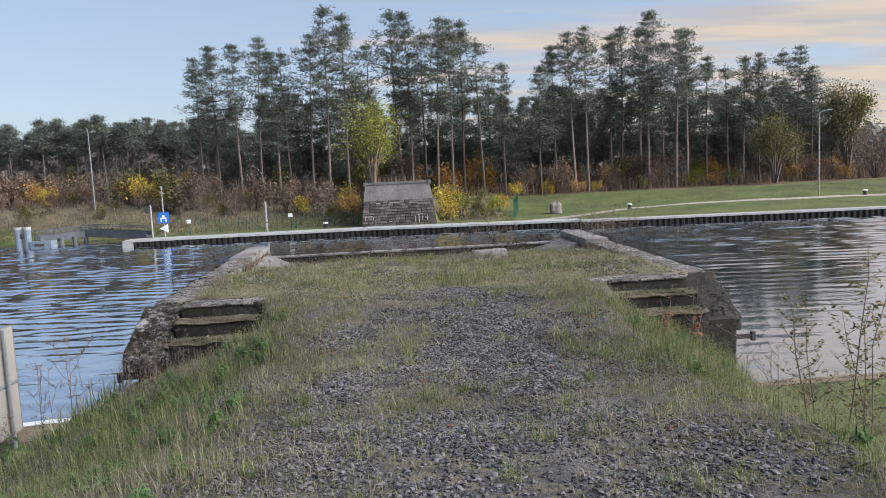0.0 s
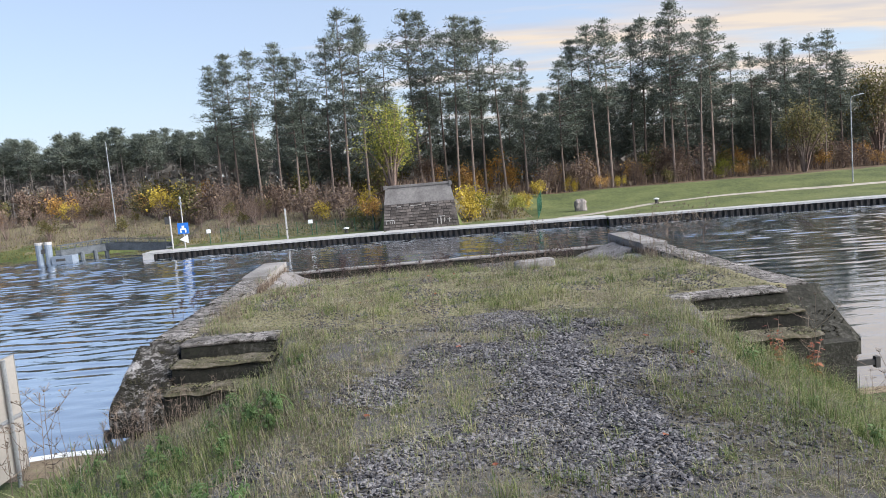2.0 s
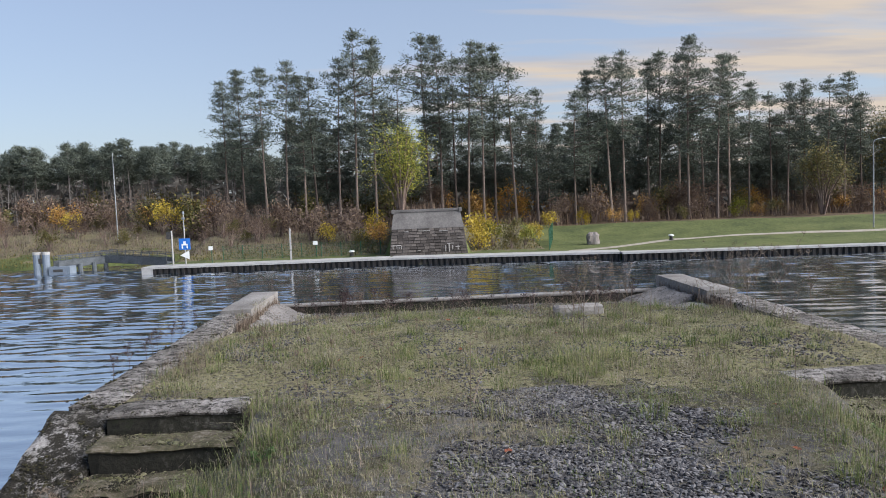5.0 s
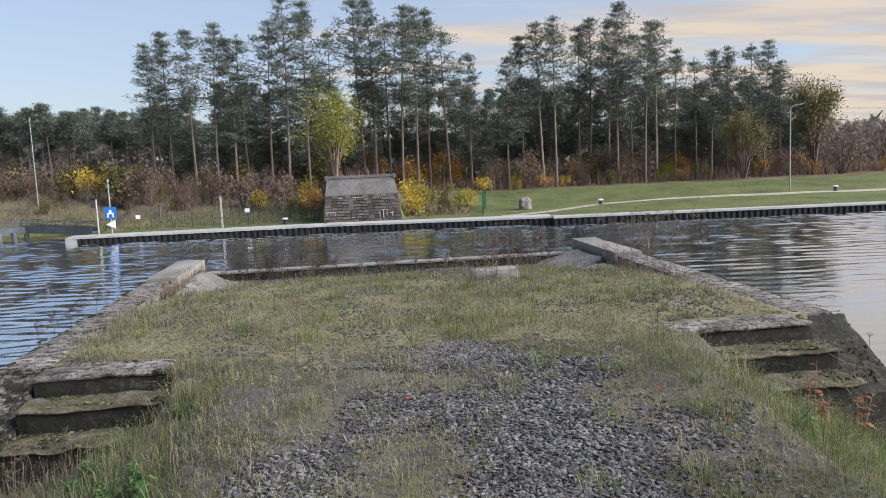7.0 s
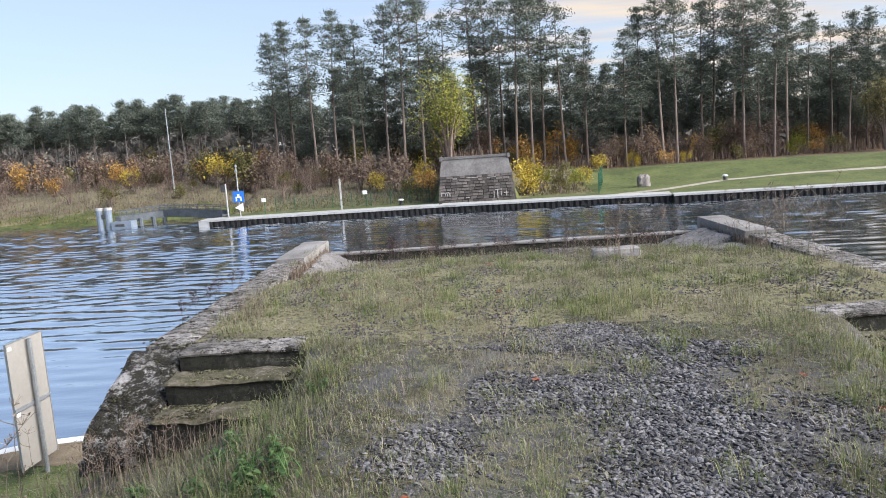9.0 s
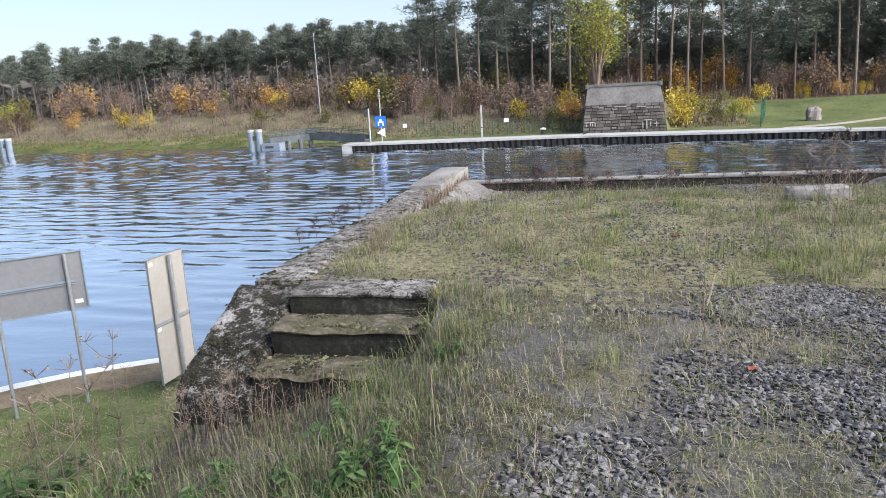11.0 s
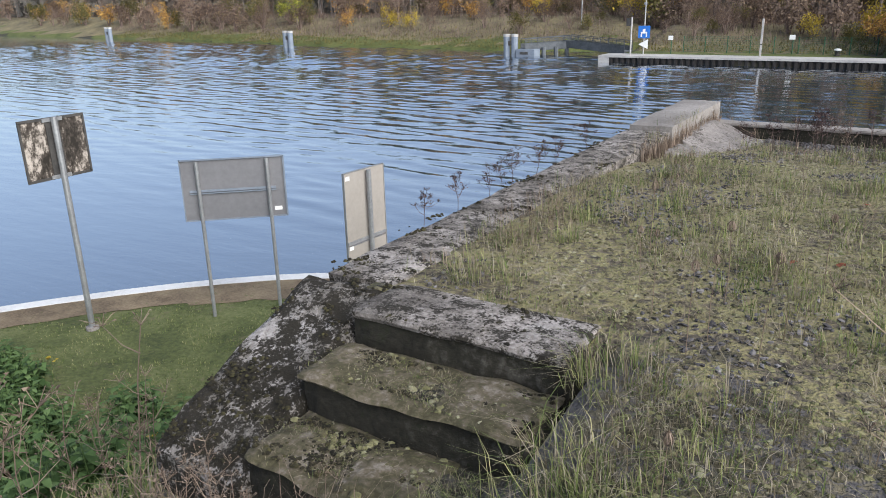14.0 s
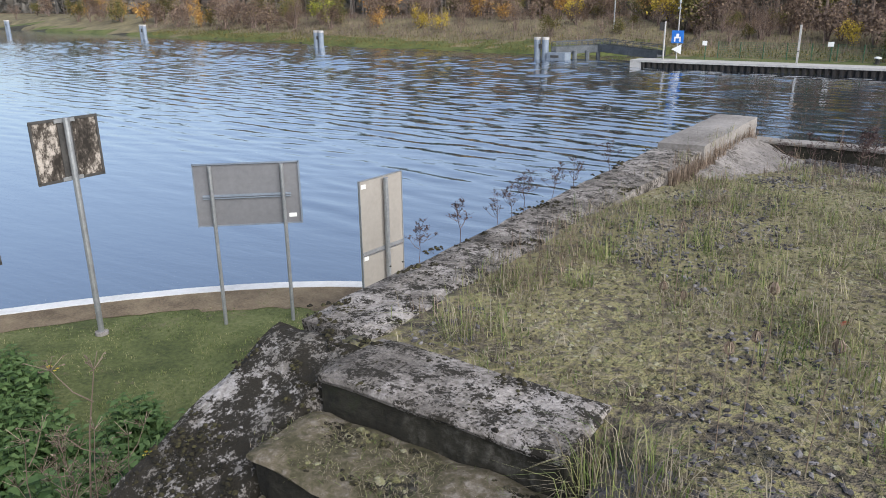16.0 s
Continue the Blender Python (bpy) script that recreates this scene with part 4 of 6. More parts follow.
def joined_woods():
    """The trees behind the front ranks, too many to count."""
    rng = np.random.RandomState(5)
    cv, cf, kc = [], [], 0

    def grab(me):
        v = np.empty(len(me.vertices) * 3)
        me.vertices.foreach_get("co", v)
        return v.reshape(-1, 3), [tuple(p.vertices) for p in me.polygons]

    pool = [grab(b) for a, b in FULL + THIN]
    shafts = Mesh()
    spots = []
    for _ in range(30):
        spots.append((rng.uniform(-34, 84), rng.uniform(120, 150), rng.randint(0, 4), rng.uniform(0.85, 1.15)))
    for _ in range(100):
        spots.append((rng.uniform(-230, -25), rng.uniform(134, 160), rng.randint(4, 9), rng.uniform(0.85, 1.15)))
    for x, y, k, s in spots:
        if x < -26:
            y += max(0, (-x - 120) * 0.35)
            s *= (1.0 if k > 3 else 0.8)
        b, bf = pool[k]
        c, sn = math.cos(s * 50), math.sin(s * 50)
        R = np.array([[c, -sn, 0], [sn, c, 0], [0, 0, 1]]) * s
        o = np.array([x, y, height(x, y)])
        H = (16 if k < 4 else 14) * s
        shafts.tube([o, o + (0.2 * sn, 0.2 * c, H * 0.5), o + (0, 0, H)], [0.15, 0.12, 0.03], 5, False)
        cv.append(b @ R.T + o)
        cf += [tuple(i + kc for i in q) for q in bf]
        kc += len(b)
    tv, tf = [np.array([tuple(p) for p in shafts.v])], shafts.f
    for name, vs, fs, mat, lab in (("far_trunks", tv, tf, M["bark"], "many pine trunks deep in the wood"), ("far_crowns", cv, cf, M["needles"], "dark pine crowns deep in the wood")):
        me = bpy.data.meshes.new(name)
        me.from_pydata(np.concatenate(vs).tolist(), [], fs)
        me.materials.append(mat)
        tagged(new(name, me), lab, "woods", kind="stuff")


joined_woods()


def bush_meshes(seed, H, W, leaves, size, mat, lobes=7, low=0.1):
    """A shrub or broadleaf: stems that fork from the ground, and single leaves gathered in uneven lobes."""
    rng = random.Random(seed)
    stems, crown = Mesh(), Mesh()
    centres = []
    for k in range(lobes):
        az, r = rng.uniform(0, 6.28), W * 0.5 * math.sqrt(rng.random()) * 0.8
        z = H * rng.uniform(low + 0.15, 0.86)
        r *= 1.0 - 0.55 * max(0, z / H - 0.45)
        c = Vector((r * math.cos(az), r * math.sin(az), z))
        centres.append((c, W * rng.uniform(0.16, 0.30)))
        mid = Vector((c.x * 0.35, c.y * 0.35, c.z * 0.5))
        stems.tube([(c.x * 0.06, c.y * 0.06, -0.2), mid, c, c + Vector((rng.gauss(0, 0.2), rng.gauss(0, 0.2), 0.28)) * W * 0.35], [0.012 * H + 0.012, 0.008 * H + 0.01, 0.004 * H + 0.008, 0.004], 5, False)
        for _ in range(5):
            d = Vector((rng.gauss(0, 1), rng.gauss(0, 1), rng.gauss(0.4, 0.7))).normalized()
            stems.tube([mid.lerp(c, rng.random()), c + d * W * 0.28], [0.012, 0.004], 3, False)
    for _ in range(leaves):
        c, r = rng.choice(centres)
        d = Vector((rng.gauss(0, 1), rng.gauss(0, 1), rng.gauss(0, 1.15)))
        p = c + d.normalized() * r * min(1.2, abs(rng.gauss(0.75, 0.38)))
        if p.z < 0.05:
            continue
        u = Vector((rng.gauss(0, 1), rng.gauss(0, 1), rng.gauss(0, 1))).normalized()
        w = u.orthogonal().normalized()
        s = size * rng.uniform(0.6, 1.3)
        crown.add([p, p + (u + 0.6 * w) * s * 0.5, p + u * s, p + (u - 0.6 * w) * s * 0.5], [(0, 1, 2, 3)])
    return stems.data("trunk", M["twig"]), crown.data("crown", mat)


def plant(meshes, name, x, y, s, turn, label, cat, group="", sz=None):
    b = tagged(empty(name, (x, y, height(x, y) - 0.05), turn), label, cat, group)
    b.scale = (s, s, sz or s)
    part("trunk", meshes[0], None, b)
    part("crown", meshes[1], None, b)
    return b


def plant_bushes():
    rng = random.Random(21)
    kinds = {}
    for key, mat, n in (("yellow", "leaf_yellow", 900), ("orange", "leaf_orange", 800), ("brown", "leaf_brown", 900), ("olive", "leaf_olive", 900), ("lime", "leaf_lime", 1000), ("bare", "leaf_brown", 700)):
        kinds[key] = [bush_meshes(300 + 7 * j + len(key), 3.2, 3.4, n, 0.12 if key == "bare" else 0.22, M[mat]) for j in range(3)]
    words = {"yellow": "bright yellow autumn shrub", "orange": "orange autumn shrub", "brown": "half-bare brown autumn shrub", "olive": "olive-green shrub", "lime": "yellow-green shrub", "bare": "almost leafless mauve-brown shrub"}

    def put(key, x, y, s, sz=None):
        plant(kinds[key][rng.randrange(3)], "shrub", x, y, s, rng.uniform(0, 360), words[key] + " at the wood's edge", "shrub", key + " shrubs", sz)

    # the tall yellow-green broadleaf behind the far abutment
    plant(bush_meshes(401, 12.8, 8.4, 6000, 0.30, M["leaf_lime"], 26, 0.15), "birch_tree", -2.4, 84, 1.0, 40, "tall yellow-green autumn birch behind the abutment", "tree")
    plant(bush_meshes(402, 11.0, 9.0, 5200, 0.30, M["leaf_olive"], 24, 0.25), "oak_tree", 58.5, 93, 1.0, 10, "broad yellowing oak in front of the pines", "tree")
    plant(bush_meshes(403, 17, 10, 7500, 0.30, M["leaf_olive"], 28, 0.3), "oak_tree", 77, 104, 1.0, 80, "dark olive oak at the wood's end", "tree")
    plant(bush_meshes(404, 9, 10, 2200, 0.30, M["leaf_brown"], 22, 0.1), "oak_tree", 76, 95, 1.0, 130, "low brown oak scrub at the wood's end", "tree")
    plant(bush_meshes(405, 10, 12, 1800, 0.30, M["leaf_brown"], 22, 0.1), "oak_tree", 91, 104, 1.0, 30, "low brown oak scrub at the wood's end", "tree")
    # around the far abutment
    for x, y, key, s in ((6.8, 75, "yellow", 1.15), (8.6, 76, "lime", 1.0), (7.6, 78, "yellow", 1.3), (10.5, 74, "olive", 0.7), (12.4, 76, "lime", 0.75), (13.8, 79, "yellow", 0.8), (11.5, 80, "olive", 0.9),
                         (-5.4, 81, "orange", 1.0), (-6.3, 83, "yellow", 1.2), (-9.5, 83, "brown", 1.5), (-12, 84, "yellow", 0.9), (-8.0, 79, "olive", 0.8), (-6.5, 77, "olive", 0.6), (-14.5, 86, "brown", 1.5),
                         (18, 90, "yellow", 0.8), (23, 92, "yellow", 0.7), (28, 93, "orange", 0.75), (31, 94, "yellow", 0.6), (20, 95, "brown", 1.4), (26, 97, "brown", 1.3), (34, 97, "brown", 1.2),
                         (38, 94, "olive", 0.7), (47, 95, "lime", 0.9), (50, 95, "orange", 0.7), (52, 94, "olive", 0.9), (41, 97, "brown", 1.0), (66, 96, "brown", 1.4), (71, 95, "orange", 0.8), (84, 95, "orange", 0.8)):
        put(key, x, y, s)
    # left bank
    for x, y, key, s in ((-19, 89, "brown", 1.5), (-23, 92, "bare", 1.4), (-27, 95, "brown", 1.6), (-30, 97, "brown", 1.9), (-33.5, 97, "olive", 1.9), (-36.5, 99, "yellow", 1.6), (-41, 102, "olive", 1.6),
                         (-47, 104, "brown", 1.7), (-53, 103, "yellow", 1.0), (-55, 106, "orange", 1.5), (-60, 106, "brown", 1.8), (-66, 104, "brown", 1.9), (-63, 99, "orange", 1.0), (-72, 107, "orange", 1.7),
                         (-73, 96, "yellow", 0.9), (-78, 97, "yellow", 1.1), (-79, 101, "bare", 1.6), (-84, 104, "bare", 1.8), (-88, 98, "orange", 1.0), (-93, 104, "brown", 1.8), (-100, 99, "brown", 1.5), (-107, 104, "lime", 1.6),
                         (-112, 102, "bare", 1.7), (-119, 101, "brown", 1.7), (-126, 104, "brown", 1.8), (-135, 104, "brown", 1.8), (-146, 107, "orange", 1.4), (-156, 108, "brown", 1.8), (-170, 112, "brown", 1.8)):
        put(key, x, y, s)
    for _ in range(40):
        x = rng.uniform(-150, -30)
        put(rng.choice(("bare", "bare", "brown", "olive", "orange")), x, rng.uniform(107, 119), rng.uniform(1.2, 2.0))
    for _ in range(80):
        x = rng.uniform(-150, -8)
        put(rng.choice(("bare", "bare", "bare", "brown", "olive")), x, shore_y(x) + (rng.uniform(8, 20) if x < -29.5 else rng.uniform(15, 26)), rng.uniform(0.45, 1.1))
    for _ in range(34):
        x = rng.uniform(-290, -150)
        put(rng.choice(("bare", "bare", "brown", "orange", "olive")), x, shore_y(x) + rng.uniform(9, 26), rng.uniform(1.0, 2.0))
    for _ in range(44):
        x = rng.uniform(-24, 74)
        put(rng.choice(("brown", "brown", "bare", "orange", "olive")), x, rng.uniform(100, 116), rng.uniform(1.2, 2.1))
    for _ in range(26):
        x = rng.uniform(-26, 84)
        put(rng.choice(("brown", "bare", "bare", "orange", "olive")), x, rng.uniform(98, 112), rng.uniform(0.9, 1.5))


plant_bushes()


def scatter_blades(name, spots, mat, label, category, seg=2):
    """spots: x, y, z, height, width, lean, azimuth. Each blade bends over."""
    vs, fs = [], []
    for x, y, z, h, w, lean, az in spots:
        c, s = math.cos(az), math.sin(az)
        px, py = -s * w / 2, c * w / 2
        k = len(vs)
        vs += [(x - px, y - py, z), (x + px, y + py, z), (x + c * lean * 0.28 - px * 0.7, y + s * lean * 0.28 - py * 0.7, z + h * 0.58),
               (x + c * lean * 0.28 + px * 0.7, y + s * lean * 0.28 + py * 0.7, z + h * 0.58), (x + c * lean, y + s * lean, z + h * (1.0 - 0.42 * min(1, lean / max(h, 0.01))))]
        fs += [(k, k + 1, k + 3, k + 2), (k + 2, k + 3, k + 4)]
    me = bpy.data.meshes.new(name)
    me.from_pydata(vs, [], fs)
    me.materials.append(mat)
    return tagged(new(name, me), label, category, kind="stuff")


def brush_stuff():
    rng = random.Random(31)
    sp = []
    for _ in range(22000):
        x = rng.uniform(-170, -6)
        lo = shore_y(x) + (5 if x < -29.5 else 11)
        y = lo + abs(rng.gauss(0, 1)) * 12
        if y > 122:
            continue
        sp.append((x, y, height(x, y) - 0.05, rng.uniform(0.25, 1.3), rng.uniform(0.02, 0.05), rng.uniform(0.1, 1.2), rng.uniform(0, 6.28)))
    scatter_blades("brushwood", sp, M["twig"], "bare reddish-brown brushwood on the far bank", "brushwood")
    sp = []
    for _ in range(16000):
        x = rng.uniform(-160, 14)
        d = abs(rng.gauss(0, 5)) + (0.8 if x < -29.5 else 7.5)
        y = shore_y(x) + d
        sp.append((x, y, height(x, y) - 0.03, rng.uniform(0.12, 0.5), rng.uniform(0.04, 0.10), rng.uniform(0, 0.5), rng.uniform(0, 6.28)))
    scatter_blades("bank_grass", sp, M["leaf_olive"], "tall faded grass on the far bank", "grass")
    sp = []
    for _ in range(14000):
        x = rng.uniform(-34, 95)
        y = rng.uniform(95, 126)
        sp.append((x, y, height(x, y) - 0.03, rng.uniform(0.5, 2.4), rng.uniform(0.06, 0.14), rng.uniform(0, 0.9), rng.uniform(0, 6.28)))
    scatter_blades("undergrowth", sp, M["leaf_brown"], "brown undergrowth beneath the pines", "undergrowth")


brush_stuff()


# ---- fixtures on the far bank ----
def lamp_post(x, y, top, arm=True):
    z = height(x, y)
    L = tagged(empty("street_lamp", (x, y, z)), "tall slender grey steel street lamp with a short arm" if arm else "tall bare grey steel pole on the far bank", "street lamp", "street lamps")
    H = top - z
    m = Mesh()
    m.tube([(0, 0, -0.2), (0, 0, H * 0.5), (0, 0, H)], [0.085, 0.075, 0.05], 10)
    part("pole", m, M["galv"], L)
    if not arm:
        return
    m = Mesh()
    m.tube([(0, 0, H - 0.05), (0.12, 0, H + 0.25), (0.5, 0, H + 0.4), (1.1, 0, H + 0.5)], [0.045, 0.04, 0.035, 0.03], 8)
    part("arm", m, M["galv"], L)
    m = Mesh()
    m.tube([(1.0, 0, H + 0.48), (1.15, 0, H + 0.52), (1.6, 0, H + 0.56), (1.75, 0, H + 0.57)], [0.03, 0.06, 0.06, 0.03], 8)
    part("head", m, M["galv"], L, "pale lamp head")


lamp_post(55.4, 76.0, 6.3)
lamp_post(-43.1, 95.0, 9.8, False)


def quay_things():
    # mooring sign with blue board on a camera mast
    z = height(-26.5, 71.0)
    s = tagged(empty("mooring_sign", (-26.5, 71.0, z)), "blue and white waterway sign on a mast with a camera", "sign")
    m = Mesh()
    m.tube([(0, 0, -0.2), (0, 0, 5.75)], [0.075, 0.055], 8)
    part("mast", m, M["quay_paving"], s)
    m = Mesh()
    m.box(-0.62, -0.12, 1.72, 0.62, -0.07, 2.98)
    part("board", m, M["blue_paint"], s, "blue board with a white symbol")
    m = Mesh()
    m.box(-0.34, -0.135, 1.86, -0.2, -0.125, 2.2)
    m.box(0.2, -0.135, 1.86, 0.34, -0.125, 2.2)
    m.box(-0.34, -0.135, 2.2, 0.34, -0.125, 2.36)
    m.box(-0.14, -0.135, 2.36, 0.14, -0.125, 2.66)
    part("symbol", m, M["white_paint"], s)
    m = Mesh()
    m.add([(-0.55, -0.1, 1.1), (0.45, -0.1, 1.62), (0.45, -0.1, 0.62), (-0.55, -0.06, 1.1), (0.45, -0.06, 1.62), (0.45, -0.06, 0.62)], [(0, 2, 1), (3, 4, 5), (0, 1, 4, 3), (1, 2, 5, 4), (2, 0, 3, 5)])
    part("arrow_board", m, M["white_paint"], s, "white arrow board")
    m = Mesh()
    m.box(-0.12, -0.3, 5.1, 0.12, 0.1, 5.32)
    m.tube([(0, 0, 5.7), (0, 0, 6.0)], [0.14, 0.1], 8)
    part("camera", m, M["galv"], s)
    z = height(-27.65, 70.2)
    p = tagged(empty("signal_post", (-27.65, 70.2, z)), "white post with a small dark signal box", "post")
    m = Mesh()
    m.tube([(0, 0, -0.2), (0, 0, 3.9)], [0.09, 0.09], 8)
    part("pole", m, M["quay_paving"], p)
    m = Mesh()
    m.box(-0.55, -0.12, 3.0, -0.12, 0.2, 3.8)
    part("signal_box", m, M["frame_dark"], p, "black signal box")
    z = height(-14.65, 70.0)
    p = tagged(empty("marker_post", (-14.65, 70.0, z)), "pale wooden marker post at the quay", "post")
    m = Mesh()
    m.box(-0.09, -0.06, -0.2, 0.09, 0.06, 3.65)
    part("board", m, M["quay_paving"], p)
    m = Mesh()
    m.box(-0.09, -0.07, 1.2, 0.09, -0.062, 1.3)
    part("band", m, M["frame_dark"], p)
    for x, y, w in ((-24.0, 72.5, 0.32), (-12.4, 74.5, 0.36)):
        z = height(x, y)
        p = tagged(empty("notice_board", (x, y, z)), "small white notice board on a thin post", "notice board", "notice boards")
        m = Mesh()
        m.tube([(0, 0, -0.2), (0, 0, 1.9)], [0.05, 0.05], 6)
        part("pole", m, M["green_paint"], p)
        m = Mesh()
        m.box(-w, -0.1, 1.45, w * 0.5, -0.06, 1.9)
        part("board", m, M["white_paint"], p)
    for x, y in ((29.4, 73.6), (60.2, 73.8), (-8.2, 73.3)):
        z = height(x, y)
        p = tagged(empty("bollard", (x, y, z)), "short black mooring bollard with a white top", "bollard", "mooring bollards")
        m = Mesh()
        m.tube([(0, 0, -0.1), (0, 0, 0.1), (0, 0, 0.12), (0, 0, 0.45), (0, 0, 0.5)], [0.3, 0.3, 0.2, 0.2, 0.32], 10)
        part("body", m, M["frame_dark"], p)
        m = Mesh()
        m.tube([(0, 0, 0.5), (0, 0, 0.62), (0, 0, 0.7)], [0.33, 0.33, 0.15], 10)
        part("cap", m, M["white_paint"], p)
    # green mesh fence behind the quay, and a short return beside the abutment
    for a, b, n, label in (((-23.5, 75.6), (-4.9, 74.3), 9, "green wire mesh fence along the grass"), ((14.2, 69.8), (16.5, 80), 5, "green wire mesh fence running up the bank")):
        f = tagged(empty("fence"), label, "fence", "wire fences")
        for i in range(n):
            t = i / (n - 1)
            x, y = a[0] + (b[0] - a[0]) * t, a[1] + (b[1] - a[1]) * t
            z = height(x, y)
            H = 1.7 if n > 6 else 2.3
            m = Mesh()
            m.tube([(x, y, z - 0.1), (x, y, z + H)], [0.05, 0.05], 6)
            part("fence_post", m, M["green_paint"], f)
            if i < n - 1:
                x2, y2 = a[0] + (b[0] - a[0]) * (i + 1) / (n - 1), a[1] + (b[1] - a[1]) * (i + 1) / (n - 1)
                z2 = height(x2, y2)
                w = Mesh()
                for k in range(9):
                    dz = 0.08 + (H - 0.12) * k / 8
                    w.tube([(x, y, z + dz), (x2, y2, z2 + dz)], [0.010, 0.010], 3, False)
                for k in range(1, 26):
                    s_ = k / 26
                    xx, yy, zz = x + (x2 - x) * s_, y + (y2 - y) * s_, z + (z2 - z) * s_
                    w.tube([(xx, yy, zz + 0.05), (xx, yy, zz + H - 0.02)], [0.007, 0.007], 3, False)
                tagged(part("wire_panel", w, M["green_paint"], f), kind="stuff")
    st = tagged(block("tree_stump", M["bark_grey"], None, 19.3, 72.7, -4.7, 20.7, 73.6, -3.1, step=0.3, amp=0.12, edge=0.2, seed=77), "broad grey weathered tree stump on the grass", "tree stump")


quay_things()


def landing_stage():
    for x, y, h in ((-44.0, 74.5, 2.3), (-87.0, 81.7, 2.35), (-145.5, 91.0, 2.6), (-226.0, 104.0, 2.9)):
        d = tagged(empty("mooring_dolphin", (x, y, WATER)), "pair of grey steel mooring piles with pale caps", "mooring pile", "mooring piles in the canal")
        for s in (-0.52, 0.52):
            m = Mesh()
            m.tube([(s, 0, -1.6), (s, 0, h)], [0.42, 0.42], 12)
            p = part("mooring_post", m, M["grey_steel"], d)
            m = Mesh()
            m.tube([(s, 0, h - 0.02), (s, 0, h + 0.28)], [0.45, 0.45], 12)
            part("cap", m, M["quay_paving"], p)
        m = Mesh()
        m.box(-0.3, -0.3, h * 0.55, 0.3, 0.3, h * 0.78)
        part("tie_beam", m, M["frame_dark"], d)
    g = tagged(empty("gangway", (0, 0, 0)), "grey steel gangway with railings to a floating landing stage", "gangway")
    m = Mesh()
    m.box(-43.0, 73.9, -5.6, -40.6, 75.6, -4.55)
    part("pontoon", m, M["grey_steel"], g)
    # flat dark plate on the pontoon's face stands in for a recess's shade
    m = Mesh()
    m.box(-42.5, 73.87, -5.15, -41.4, 73.91, -4.85)
    part("recess", m, M["frame_dark"], g)
    for x, y in ((-40.2, 75.8), (-39.2, 77.2), (-38.4, 78.6)):
        m = Mesh()
        m.tube([(x, y, -7.4), (x, y, -4.4)], [0.28, 0.28], 8)
        part("support_post", m, M["dark_rail"], g)
    for (x0, y0, z0), (x1, y1, z1) in (((-42.6, 75.0, -4.5), (-38.2, 79.6, -4.3)), ((-38.6, 79.2, -4.2), (-29.9, 76.3, -4.72))):
        a = math.atan2(y1 - y0, x1 - x0)
        nx, ny = -math.sin(a) * 0.75, math.cos(a) * 0.75
        m = Mesh()
        m.add([(x0 - nx, y0 - ny, z0), (x1 - nx, y1 - ny, z1), (x1 + nx, y1 + ny, z1), (x0 + nx, y0 + ny, z0), (x0 - nx, y0 - ny, z0 - 0.35), (x1 - nx, y1 - ny, z1 - 0.35), (x1 + nx, y1 + ny, z1 - 0.35), (x0 + nx, y0 + ny, z0 - 0.35)],
              [(0, 1, 2, 3), (4, 7, 6, 5), (0, 4, 5, 1), (2, 6, 7, 3), (1, 5, 6, 2), (0, 3, 7, 4)])
        part("deck", m, M["dark_rail"], g)
        for s in (-1, 1):
            m = Mesh()
            for dz, r in ((1.1, 0.05), (0.82, 0.03), (0.55, 0.03), (0.28, 0.03)):
                m.tube([(x0 + s * nx, y0 + s * ny, z0 + dz), (x1 + s * nx, y1 + s * ny, z1 + dz)], [r, r], 4)
            n = 9
            for i in range(n):
                t = i / (n - 1)
                x, y, z = x0 + (x1 - x0) * t + s * nx, y0 + (y1 - y0) * t + s * ny, z0 + (z1 - z0) * t
                m.tube([(x, y, z - 0.02), (x, y, z + 1.1)], [0.035, 0.035], 4)
            part("railing", m, M["dark_rail"], g)
            m = Mesh()
            m.add([(x0 + s * nx * 1.02, y0 + s * ny * 1.02, z0 - 0.3), (x1 + s * nx * 1.02, y1 + s * ny * 1.02, z1 - 0.3), (x1 + s * nx * 1.02, y1 + s * ny * 1.02, z1 + 0.5), (x0 + s * nx * 1.02, y0 + s * ny * 1.02, z0 + 0.5),
                   (x0 + s * nx * 1.08, y0 + s * ny * 1.08, z0 - 0.3), (x1 + s * nx * 1.08, y1 + s * ny * 1.08, z1 - 0.3), (x1 + s * nx * 1.08, y1 + s * ny * 1.08, z1 + 0.5), (x0 + s * nx * 1.08, y0 + s * ny * 1.08, z0 + 0.5)],
                  [(0, 1, 2, 3), (7, 6, 5, 4), (3, 2, 6, 7), (0, 4, 5, 1)])
            part("side_plate", m, M["dark_rail"], g)


landing_stage()


